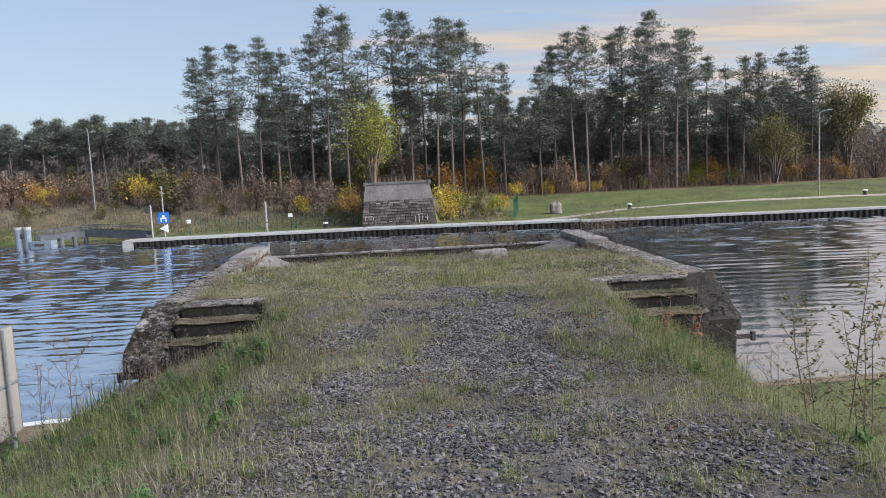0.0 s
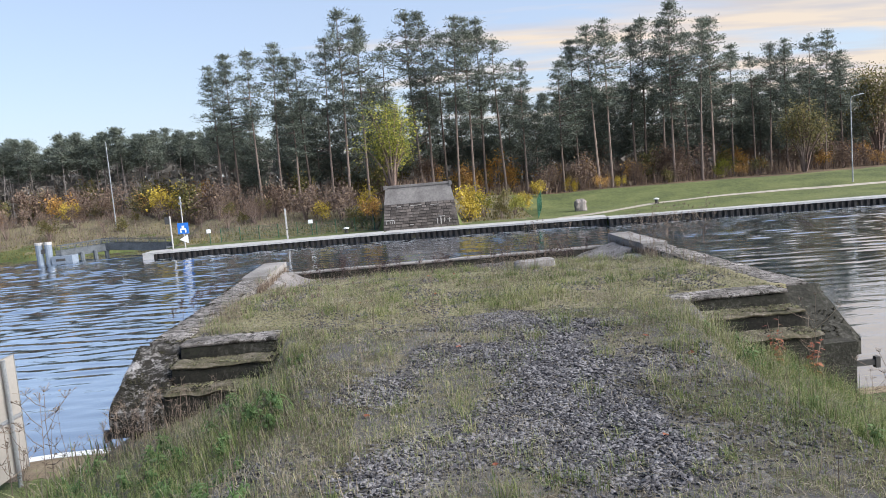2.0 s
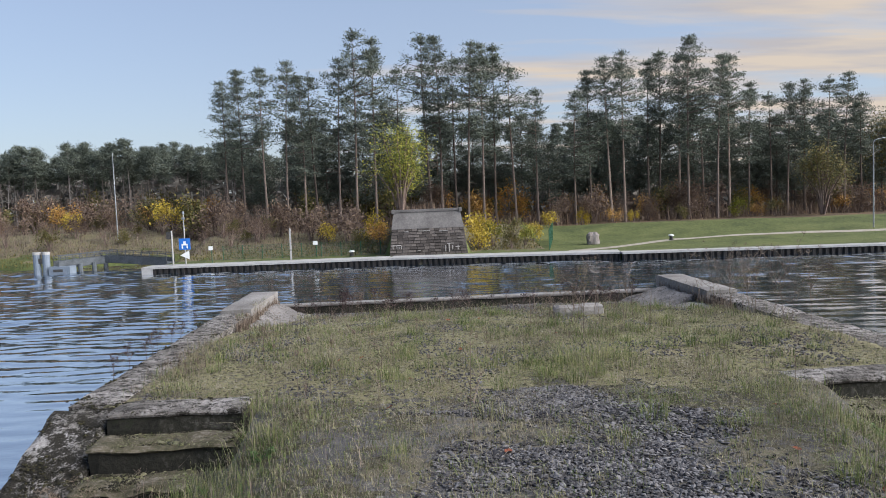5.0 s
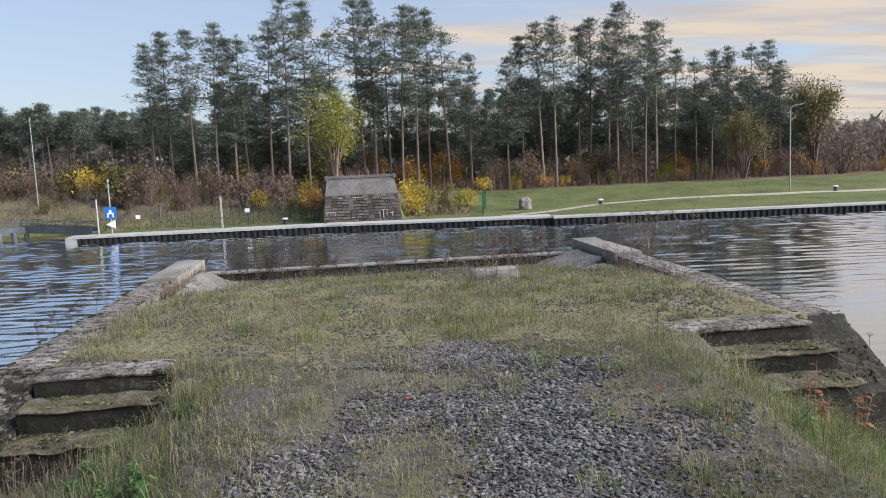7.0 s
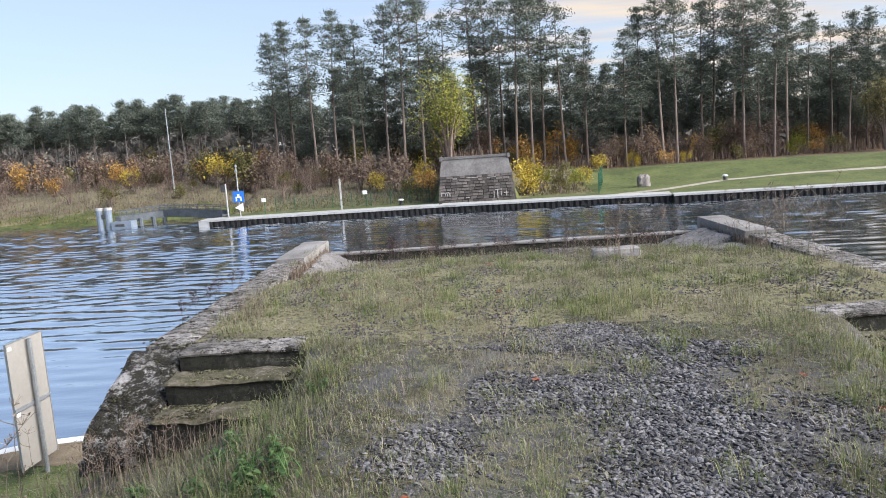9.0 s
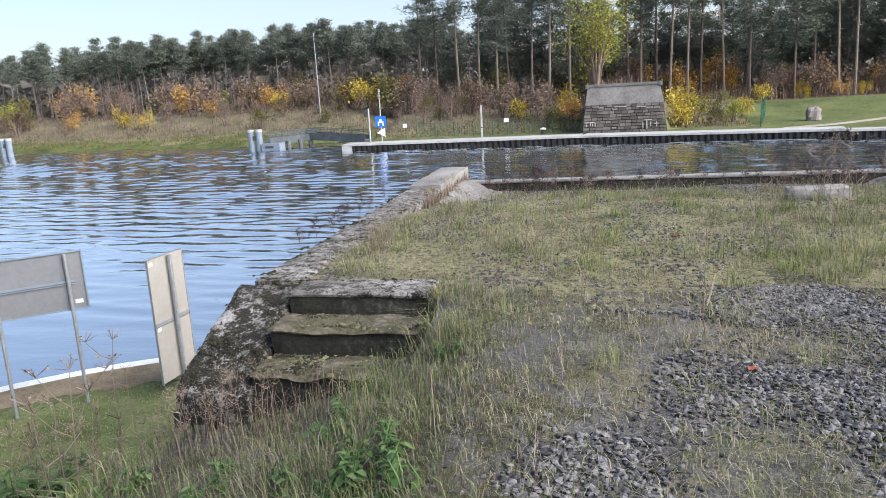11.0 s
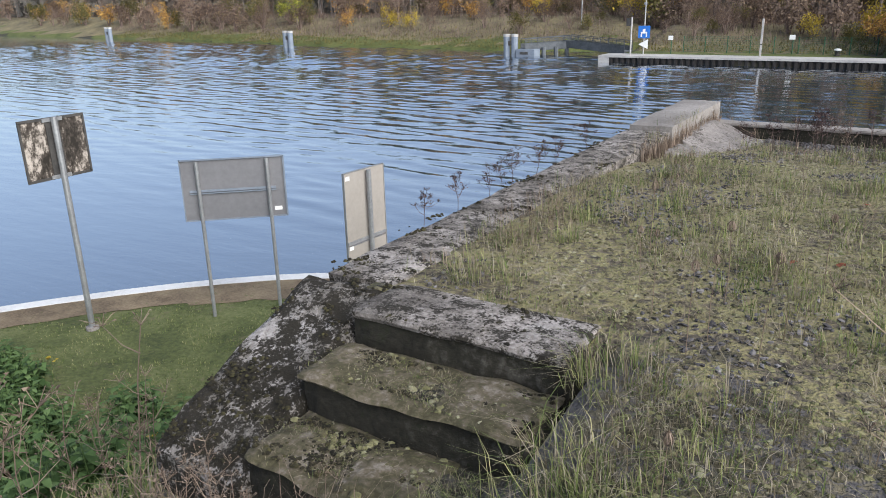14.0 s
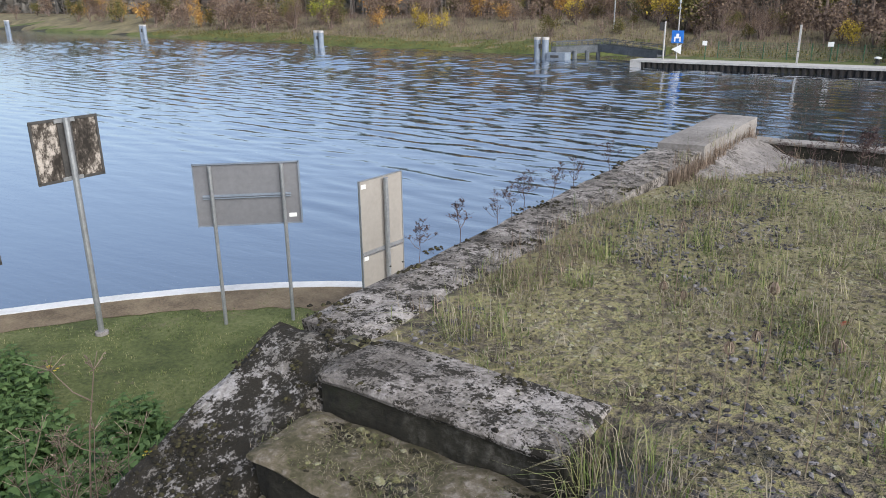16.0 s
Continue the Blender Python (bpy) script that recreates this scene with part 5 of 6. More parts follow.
def far_thicket():
    """Dense growth far behind the trunks, paled in colour for haze, which closes the wood."""
    rng = random.Random(61)
    vs, fs = [], []
    for _ in range(46000):
        x = rng.uniform(-260, 140)
        y = rng.uniform(138, 172) + max(0, (-x - 120) * 0.35)
        h = 9.0 if x > -30 else 11.0
        z = height(x, y) + h * rng.random() ** 1.3
        s = rng.uniform(0.45, 1.1)
        k = len(vs)
        vs += [(x + rng.gauss(0, s), y + rng.gauss(0, s), z + rng.gauss(0, s)) for _ in range(3)]
        fs.append((k, k + 1, k + 2))
    for _ in range(12000):
        x = rng.uniform(-520, -170)
        y = shore_y(x) + rng.uniform(34, 62)
        z = height(x, y) + 13 * rng.random() ** 1.1
        s = rng.uniform(0.6, 1.5)
        k = len(vs)
        vs += [(x + rng.gauss(0, s), y + rng.gauss(0, s), z + rng.gauss(0, s)) for _ in range(3)]
        fs.append((k, k + 1, k + 2))
    me = bpy.data.meshes.new("thicket")
    me.from_pydata(vs, [], fs)
    me.materials.append(M["thicket"])
    tagged(new("thicket", me), "dense haze-paled thicket deep in the pine wood", "thicket", kind="stuff")


far_thicket()


# ---- growth and stones close by ----
def patch(x, y, k, s=1.0):
    return noise.noise(Vector((x * s, y * s, k)))


def on_abutment(x, y):
    a = abs(x)
    return (a > 3.44 and y > -8.5) or (a > 2.1 and -8.45 < y < -7.22)


def near_growth():
    rng = random.Random(71)
    green, straw = [], []

    def tuft(x, y, n, h, spread, mix, w=0.0034):
        z = near_height(x, y) - 0.02
        for _ in range(n):
            r, az = spread * math.sqrt(rng.random()), rng.uniform(0, 6.283)
            hh = h * rng.uniform(0.45, 1.15)
            (green if rng.random() < mix else straw).append((x + r * math.cos(az), y + r * math.sin(az), z, hh, w * rng.uniform(0.7, 1.3), hh * abs(rng.gauss(0.65, 0.6)), az + rng.gauss(0, 1.2)))

    # short turf and moss on the platform
    for _ in range(17000):
        x, y = rng.uniform(-3.44, 3.44), rng.uniform(-8.2, -0.9)
        if on_abutment(x, y) or patch(x, y, 1, 0.9) + 0.5 * patch(x, y, 9, 3) < -0.26:
            continue
        mixg = 0.35 + 0.5 * patch(x, y, 3, 0.8)
        tuft(x, y, rng.randint(9, 14), rng.uniform(0.02, 0.05) + 0.09 * max(0.0, patch(x, y, 14, 1.7)), 0.11, mixg * 0.75, 0.0046)
    # taller tufts on the platform
    for _ in range(1500):
        x, y = rng.uniform(-3.3, 3.3), rng.uniform(-8.2, -1.0)
        if on_abutment(x, y) or patch(x, y, 12, 0.7) < -0.05:
            continue
        tuft(x, y, rng.randint(14, 30), rng.uniform(0.07, 0.20), 0.09, rng.choice((0.15, 0.4, 0.8, 0.9)), 0.0042)
    for _ in range(110):
        x, y = rng.uniform(-3.2, 3.2), rng.uniform(-8.6, -0.9)
        if not on_abutment(x, y):
            tuft(x, y, rng.randint(50, 90), rng.uniform(0.12, 0.22), rng.uniform(0.06, 0.14), rng.choice((0.7, 0.9, 0.95)), 0.0042)
    for _ in range(70):
        x, y = rng.uniform(-2.2, 2.4), rng.uniform(-14.5, -8.4)
        tuft(x, y, rng.randint(35, 70), rng.uniform(0.10, 0.2), rng.uniform(0.05, 0.12), rng.choice((0.6, 0.85, 0.95)), 0.004)
    for x, y, n, h, sp, mx in ((0.57, -6.6, 300, 0.27, 0.30, 0.85), (0.9, -6.4, 180, 0.24, 0.24, 0.8), (-3.2, -7.05, 110, 0.21, 0.10, 0.6), (-3.0, -6.95, 60, 0.16, 0.10, 0.4), (-2.15, -7.75, 240, 0.21, 0.2, 0.5),
                               (-2.05, -8.3, 240, 0.22, 0.25, 0.5), (-1.75, -7.8, 140, 0.18, 0.2, 0.35), (-2.4, -8.7, 240, 0.21, 0.3, 0.7), (-1.5, -1.6, 90, 0.3, 0.3, 0.3), (-0.7, -1.7, 90, 0.3, 0.3, 0.25), (0.1, -1.9, 80, 0.25, 0.25, 0.8),
                               (1.7, -8.0, 160, 0.24, 0.25, 0.7), (2.0, -8.7, 220, 0.27, 0.3, 0.8), (2.4, -9.1, 200, 0.26, 0.3, 0.85), (1.5, -9.6, 120, 0.25, 0.16, 0.9), (0.3, -9.0, 70, 0.2, 0.1, 0.6), (1.2, -11.2, 80, 0.2, 0.1, 0.95), (-0.2, -11.5, 60, 0.16, 0.1, 0.9),
                               (-0.45, -8.25, 90, 0.24, 0.14, 0.55), (-1.15, -9.0, 60, 0.2, 0.1, 0.8), (0.6, -12.6, 70, 0.18, 0.1, 0.9), (2.1, -10.6, 90, 0.22, 0.12, 0.95)):
        tuft(x, y, n, h, sp, mx)
    # ragged growth along the inner foot of both side walls and over the step's back edge
    for _ in range(420):
        sd = rng.choice((-1, -1, 1))
        x, y = sd * rng.gauss(3.40, 0.09), rng.uniform(-7.0, -0.9)
        if abs(x) > 3.56 or patch(x, y, 31, 1.1) < -0.25:
            continue
        z = -0.01 if abs(x) > 3.46 else near_height(x, y) - 0.01
        for _ in range(rng.randint(6, 14)):
            hh = rng.uniform(0.03, 0.15)
            (straw if rng.random() < 0.75 else green).append((x + rng.gauss(0, 0.06), y + rng.gauss(0, 0.08), z, hh, 0.0036, hh * abs(rng.gauss(0.6, 0.6)), rng.uniform(0, 6.28)))
    for _ in range(120):
        sd = rng.choice((-1, 1))
        tuft(sd * rng.uniform(2.3, 3.45), rng.gauss(-7.2, 0.05), rng.randint(6, 12), rng.uniform(0.03, 0.10), 0.06, 0.35, 0.0036)
    # both shoulders of the embankment
    for _ in range(8200):
        s = rng.choice((-1, 1))
        x, y = s * (1.35 + abs(rng.gauss(0, 1)) * 1.9), rng.uniform(-16.0, -8.3)
        if on_abutment(x, y) or abs(x) > 7.5:
            continue
        edge = smooth(1.3, 2.4, abs(x) + 0.5 * patch(x, y, 4, 1.2))
        if rng.random() > 0.15 + 0.85 * edge:
            continue
        h = (0.06 + 0.13 * edge) * rng.uniform(0.5, 1.5) * (0.55 if y > -9.3 and x < -2.5 else 1.0)
        tuft(x, y, rng.randint(10, 18), h, 0.15, 0.78 + 0.8 * patch(x, y, 6, 0.7) + 0.3 * patch(x, y, 16, 2.5), 0.0032)
    # the steeper slope beside the far steps
    for _ in range(1500):
        x, y = rng.uniform(1.9, 4.6), rng.uniform(-13.0, -8.5)
        if not on_abutment(x, y):
            tuft(x, y, rng.randint(12, 22), rng.uniform(0.08, 0.24), 0.14, 0.72 + 0.6 * patch(x, y, 6, 0.9), 0.0036)
    # thin growth in the gravel
    for _ in range(2600):
        x, y = rng.uniform(-2.2, 2.4), rng.uniform(-15.5, -7.8)
        if patch(x, y, 8, 1.1) + 0.25 * abs(x - 0.3) < 0.1:
            continue
        tuft(x, y, rng.randint(6, 15), rng.uniform(0.05, 0.14), 0.12, 0.50 + 0.6 * patch(x, y, 6, 0.8), 0.0038)
    for _ in range(900):
        x, y = rng.uniform(-2.0, 2.4), rng.uniform(-15.5, -7.6)
        tuft(x, y, rng.randint(4, 9), rng.uniform(0.04, 0.12), 0.07, rng.choice((0.2, 0.5, 0.95)), 0.0038)
    # low matted turf where the track gives way to the platform
    for _ in range(6500):
        x, y = rng.uniform(-2.6, 2.6), rng.uniform(-12.5, -7.7)
        if on_abutment(x, y) or patch(x, y, 20, 1.1) > -0.28 + 0.24 * abs(x + 0.15):
            continue
        tuft(x, y, rng.randint(8, 14), rng.uniform(0.03, 0.09) + 0.05 * max(0.0, patch(x, y, 14, 1.7)), 0.12, 0.35 + 0.6 * patch(x, y, 6, 0.8), 0.0038)
    # matted dead grass lying on the ground
    for _ in range(26000):
        x, y = rng.uniform(-3.4, 3.4), rng.uniform(-15, -0.9)
        if on_abutment(x, y) or patch(x, y, 15, 0.8) < -0.1:
            continue
        straw.append((x, y, near_height(x, y) + 0.005, rng.uniform(0.01, 0.05), 0.0032, rng.uniform(0.08, 0.26), rng.uniform(0, 6.28)))
    # lower slopes, beside the walls
    for _ in range(2600):
        s = rng.choice((-1, -1, 1))
        x, y = s * rng.uniform(4.1, 9.5), rng.uniform(-14, -2.5)
        z = near_height(x, y)
        if z < LAWN + 0.1:
            continue
        tuft(x, y, rng.randint(6, 10), rng.uniform(0.15, 0.4), 0.2, 0.75, 0.012)
    # short mown lawn below
    for _ in range(42000):
        x, y = -rng.uniform(5.5, 19), rng.uniform(-9, 2.6)
        if y > kerb_y(x) - 1.4 + 0.5 * patch(x, y, 2, 0.9) or near_height(x, y) > LAWN + 0.15 or patch(x, y, 22, 0.8) + 0.6 * patch(x, y, 23, 3.1) < -0.12:
            continue
        green.append((x, y, LAWN - 0.01, rng.uniform(0.03, 0.08), rng.uniform(0.008, 0.016), rng.uniform(0, 0.06), rng.uniform(0, 6.28)))
    # on the treads and shoulders
    for _ in range(900):
        s = rng.choice((-1, 1))
        x, k = s * rng.uniform(2.5, 3.45), rng.choice((0, 1))
        y, z = (rng.uniform(-8.02, -7.75), -0.175) if k == 0 else (rng.uniform(-8.38, -8.1), -0.36)
        for _ in range(rng.randint(4, 12)):
            (straw if rng.random() < 0.7 else green).append((x + rng.gauss(0, 0.05), y + rng.gauss(0, 0.03), z + 0.008, rng.uniform(0.006, 0.03), 0.002, rng.uniform(0.01, 0.06), rng.uniform(0, 6.28)))
    scatter_blades("green_grass", green, M["grass_green"], "green and yellowing grass tufts on the embankment", "grass")
    scatter_blades("dry_grass", straw, M["grass_straw"], "straw-coloured dead grass on the embankment", "grass")


near_growth()


def gravel():
    rng = random.Random(81)
    vs, fs = [], []
    base = [Vector((math.cos(a) * c, math.sin(a) * c, s)) for s, c, o in ((-0.55, 0.8, 0.0), (0.35, 0.95, 0.4)) for a in [o + k * 2 * math.pi / 4 for k in range(4)]] + [Vector((0.1, 0, 0.85))]
    faces = [(k, (k + 1) % 4, 4 + (k + 1) % 4, 4 + k) for k in range(4)] + [(4 + k, 4 + (k + 1) % 4, 8) for k in range(4)]

    def stone(x, y, z, r):
        k = len(vs)
        az = rng.uniform(0, 6.28)
        c, s = math.cos(az), math.sin(az)
        sx, sy, sz = r * rng.uniform(0.7, 1.4), r * rng.uniform(0.6, 1.0), r * rng.uniform(0.4, 0.8)
        tl = rng.gauss(0, 0.35)
        for p in base:
            px, py, pz = p.x * sx * rng.uniform(0.8, 1.2), p.y * sy * rng.uniform(0.8, 1.2), p.z * sz
            pz += px * tl
            vs.append((x + c * px - s * py, y + s * px + c * py, z + pz))
        fs.extend(tuple(i + k for i in f) for f in faces)

    n = 0
    while n < 62000:
        y = rng.uniform(-15.2, -7.5)
        half = lerp_table([(-15.5, 2.4), (-11, 1.9), (-8.8, 0.95), (-7.5, 0.35)], y)
        x = (0.0 if y > -9.2 else -0.12) + rng.gauss(0, 0.45 if y > -9.2 else 0.56) * half
        n += 1
        if rng.random() > 0.42 + 1.3 * patch(x, y, 20, 1.1) + 0.4 * (0.75 - abs(x - 0.1) / half):
            continue
        stone(x, y, near_height(x, y) + 0.004, rng.choice((0.008, 0.010, 0.013, 0.016, 0.021)) * rng.uniform(0.75, 1.25))
    for _ in range(3800):
        y = -0.3 - abs(rng.gauss(0, 0.9))
        x = rng.uniform(-3.0, 3.3)
        stone(x, y, near_height(x, y) + 0.004, rng.uniform(0.012, 0.028))
    for _ in range(30000):
        x, y = rng.uniform(-2.3, 2.3), rng.uniform(-13.0, -8.1)
        if on_abutment(x, y) or patch(x, y, 20, 1.1) < -0.22 + 0.3 * abs(x + 0.2):
            continue
        stone(x, y, near_height(x, y) + 0.006, rng.uniform(0.009, 0.025))
    # bare stony patches on the platform
    for _ in range(26000):
        x, y = rng.uniform(-3.4, 3.4), rng.uniform(-8.0, -0.4)
        if on_abutment(x, y) or patch(x, y, 1, 0.9) + 0.5 * patch(x, y, 9, 3) > -0.20 + 0.1 * rng.random():
            continue
        stone(x, y, near_height(x, y) + 0.005, rng.uniform(0.007, 0.018))
    me = bpy.data.meshes.new("gravel")
    me.from_pydata(vs, [], fs)
    me.materials.append(M["stone"])
    tagged(new("gravel", me), "dark grey crushed stone scattered along the track", "gravel", kind="stuff")


gravel()


def cushions(name, spots, mat, label):
    """Low uneven domes: x, y, z, radius, height."""
    rng = random.Random(83)
    vs, fs = [], []
    for x, y, z, r, h in spots:
        k = len(vs)
        for ring, (rr, hh) in enumerate(((1.0, -0.3), (0.68, 0.62))):
            for i in range(6):
                a = i * 1.047 + ring * 0.5
                q = r * rr * rng.uniform(0.72, 1.25)
                vs.append((x + q * math.cos(a), y + q * math.sin(a), z + h * hh * rng.uniform(0.7, 1.2)))
        vs.append((x, y, z + h))
        fs += [(k + i, k + (i + 1) % 6, k + 6 + (i + 1) % 6, k + 6 + i) for i in range(6)] + [(k + 6 + i, k + 6 + (i + 1) % 6, k + 12) for i in range(6)]
    me = bpy.data.meshes.new(name)
    me.from_pydata(vs, [], fs)
    me.materials.append(mat)
    tagged(new(name, me), label, "moss", kind="stuff")


def mosses():
    rng = random.Random(84)
    sp = []
    while len(sp) < 24000:
        x, y = rng.uniform(-3.44, 3.44), rng.uniform(-8.4, -1.0)
        if on_abutment(x, y) or patch(x, y, 1, 0.9) + 0.5 * patch(x, y, 9, 3) < -0.28:
            continue
        r = rng.uniform(0.005, 0.019)
        sp.append((x, y, near_height(x, y), r, r * rng.uniform(0.25, 0.6)))
    for _ in range(900):
        sd = rng.choice((-1, -1, 1))
        x, y, z = (sd * rng.uniform(2.4, 3.44), rng.uniform(-8.03, -7.72), -0.168) if rng.random() < 0.5 else (sd * rng.uniform(2.7, 3.44), rng.uniform(-8.42, -8.08), -0.348)
        if patch(x, y, 44, 4.0) < 0.0:
            continue
        r = rng.uniform(0.008, 0.026)
        sp.append((x, y, z, r, r * rng.uniform(0.3, 0.7)))
    cushions("moss", sp, M["moss"], "yellow-green and grey moss cushions on the platform")
    sp = []
    for _ in range(60000):
        s = rng.choice((-1, -1, -1, 1))
        x, y = s * rng.uniform(2.4, 4.0), rng.uniform(-8.42, -2.3)
        a = abs(x)
        if a > 3.49:
            t = max(0.0, -7.33 - y)
            if s > 0 and t > 0.8:
                continue
            z = -0.012 if t == 0 else (-0.01 - 0.46 * min(1.0, t / 1.13) ** 1.15 if s < 0 else -0.02 - 0.51 * min(1.0, t / 0.87) ** 0.85)
            want = 0.10 if t else 0.30
        elif -7.68 < y < -7.29:
            z, want = -0.004, 0.22
        elif -8.03 < y < -7.72:
            z, want = -0.165, 0.05
        elif -8.40 < y < -8.08 and a > 2.7:
            z, want = -0.345, 0.0
        else:
            continue
        if patch(x, y, 41, 3.0) * 0.7 + patch(x, y, 43, 13.0) * 0.75 < want:
            continue
        r = rng.choice((0.003, 0.005, 0.007, 0.011)) * rng.uniform(0.8, 1.3)
        sp.append((x, y, z, r, r * rng.uniform(0.5, 0.9)))
    cushions("dark_moss", sp, M["dark_moss"], "blackish-brown moss cushions on the old concrete")


mosses()


def dead_stalks():
    """Last summer's stalks that hang before the steps and the shoulders."""
    rng = random.Random(86)
    sp = []
    for _ in range(520):
        s = rng.choice((-1, -1, 1))
        x, y = s * rng.uniform(2.7, 4.15), rng.uniform(-9.0, -8.44)
        sp.append((x, y, near_height(x, y) - 0.02, rng.uniform(0.12, 0.42), rng.uniform(0.002, 0.004), rng.uniform(0.05, 0.3), rng.gauss(1.2, 1.0)))
    for _ in range(700):
        x, y = rng.choice((-1, 1)) * rng.uniform(1.2, 4.0), rng.uniform(-14, -8.6)
        sp.append((x, y, near_height(x, y) - 0.02, rng.uniform(0.2, 0.5), rng.uniform(0.002, 0.004), rng.uniform(0.03, 0.3), rng.uniform(0, 6.28)))
    for _ in range(3200):
        x, y = -rng.uniform(2.7, 3.6), rng.uniform(-7.0, -2.6)
        if patch(x, y, 33, 1.3) < 0.05 or (x < -3.46 and rng.random() < 0.6):
            continue
        h = rng.uniform(0.04, 0.17)
        sp.append((x, y, (near_height(x, y) if x > -3.46 else 0.0) - 0.01, h, rng.uniform(0.002, 0.004), h * rng.random(), rng.uniform(0, 6.28)))
    for _ in range(1500):
        x, y = rng.uniform(-3.0, 3.2), rng.uniform(-2.4, -0.35)
        h = rng.uniform(0.05, 0.22)
        sp.append((x, y, near_height(x, y) - 0.01, h, rng.uniform(0.003, 0.006), h * rng.random(), rng.uniform(0, 6.28)))
    for _ in range(2600):
        sd = rng.choice((-1, -1, 1))
        x, y = sd * rng.uniform(3.38, 3.455), rng.uniform(-3.4, -0.3)
        h = rng.uniform(0.06, 0.2)
        sp.append((x, y, rng.uniform(near_height(sd * 3.4, y), -0.12), h, rng.uniform(0.003, 0.006), h * rng.uniform(0, 0.4), rng.uniform(0, 6.28)))
    scatter_blades("dead_stalks", sp, M["dry_stem"], "thin dead brown stalks before the concrete steps", "dead stalks")


dead_stalks()


def wild_carrot(seed, H):
    """A dead umbel curled up into a nest on one bare stem."""
    rng = random.Random(seed)
    st, hd = Mesh(), Mesh()
    top = Vector((rng.gauss(0, 0.05), rng.gauss(0, 0.05), 1)) * H
    st.tube([(0, 0, -0.03), top * 0.5 + Vector((0.008, 0.004, 0)), top], [0.0026, 0.0022, 0.0016], 5, False)
    for k in range(26):
        a, b = rng.uniform(0, 6.28), rng.uniform(0.5, 1.0)
        c = Vector((math.cos(a), math.sin(a), 0))
        p = [top, top + c * 0.026 * b + Vector((0, 0, 0.018)), top + c * 0.024 * b + Vector((0, 0, 0.042)), top + c * 0.010 * b + Vector((0, 0, 0.058))]
        hd.tube(p, [0.0011, 0.0012, 0.0016, 0.0022], 3, False)
    return st.data("stem", M["dry_stem"]), hd.data("seed_head", M["dry_stem"])


def dry_weed(seed, H, heads, head_size=0.05, mat="dry_stem"):
    """A dead umbel or dock: thin forked stem with flat or tufted heads."""
    rng = random.Random(seed)
    st, hd = Mesh(), Mesh()
    lean = Vector((rng.gauss(0, 0.12), rng.gauss(0, 0.12), 1))
    main = [lean * (H * t) + Vector((rng.gauss(0, 0.01), rng.gauss(0, 0.01), 0)) for t in (0, 0.35, 0.7, 1.0)]
    main[0] = Vector((0, 0, -0.03))
    st.tube(main, [0.0032, 0.0028, 0.0022, 0.0014], 4, False)
    tips = [main[3]]
    for _ in range(heads - 1):
        t = rng.uniform(0.35, 0.9)
        b = main[0].lerp(main[3], t)
        e = b + Vector((rng.gauss(0, 0.16), rng.gauss(0, 0.16), rng.uniform(0.12, 0.3))) * H
        st.tube([b, b.lerp(e, 0.5) + Vector((0, 0, -0.02)), e], [0.0028, 0.0022, 0.0014], 3, False)
        tips.append(e)
    for p in tips:
        for _ in range(9):
            d = Vector((rng.gauss(0, 0.6), rng.gauss(0, 0.6), rng.uniform(0.35, 1.0)))
            e = p + d * head_size
            hd.tube([p, e], [0.0012, 0.0012], 3, False)
            s = head_size * (0.11 if mat == "dry_stem" else 0.2)
            hd.add([e + Vector((rng.gauss(0, 1), rng.gauss(0, 1), rng.gauss(0, 0.6))) * s for _ in range(4)], [(0, 1, 2, 3)])
    return st.data("stem", M[mat]), hd.data("seed_head", M[mat])


def put_weed(meshes, x, y, z, s, turn, label, group):
    w = tagged(empty("dry_weed", (x, y, z), turn), label, "dry weed", group)
    w.scale = (s, s, s)
    tagged(part("stem", meshes[0], None, w), kind="stuff")
    tagged(part("seed_head", meshes[1], None, w), kind="stuff")


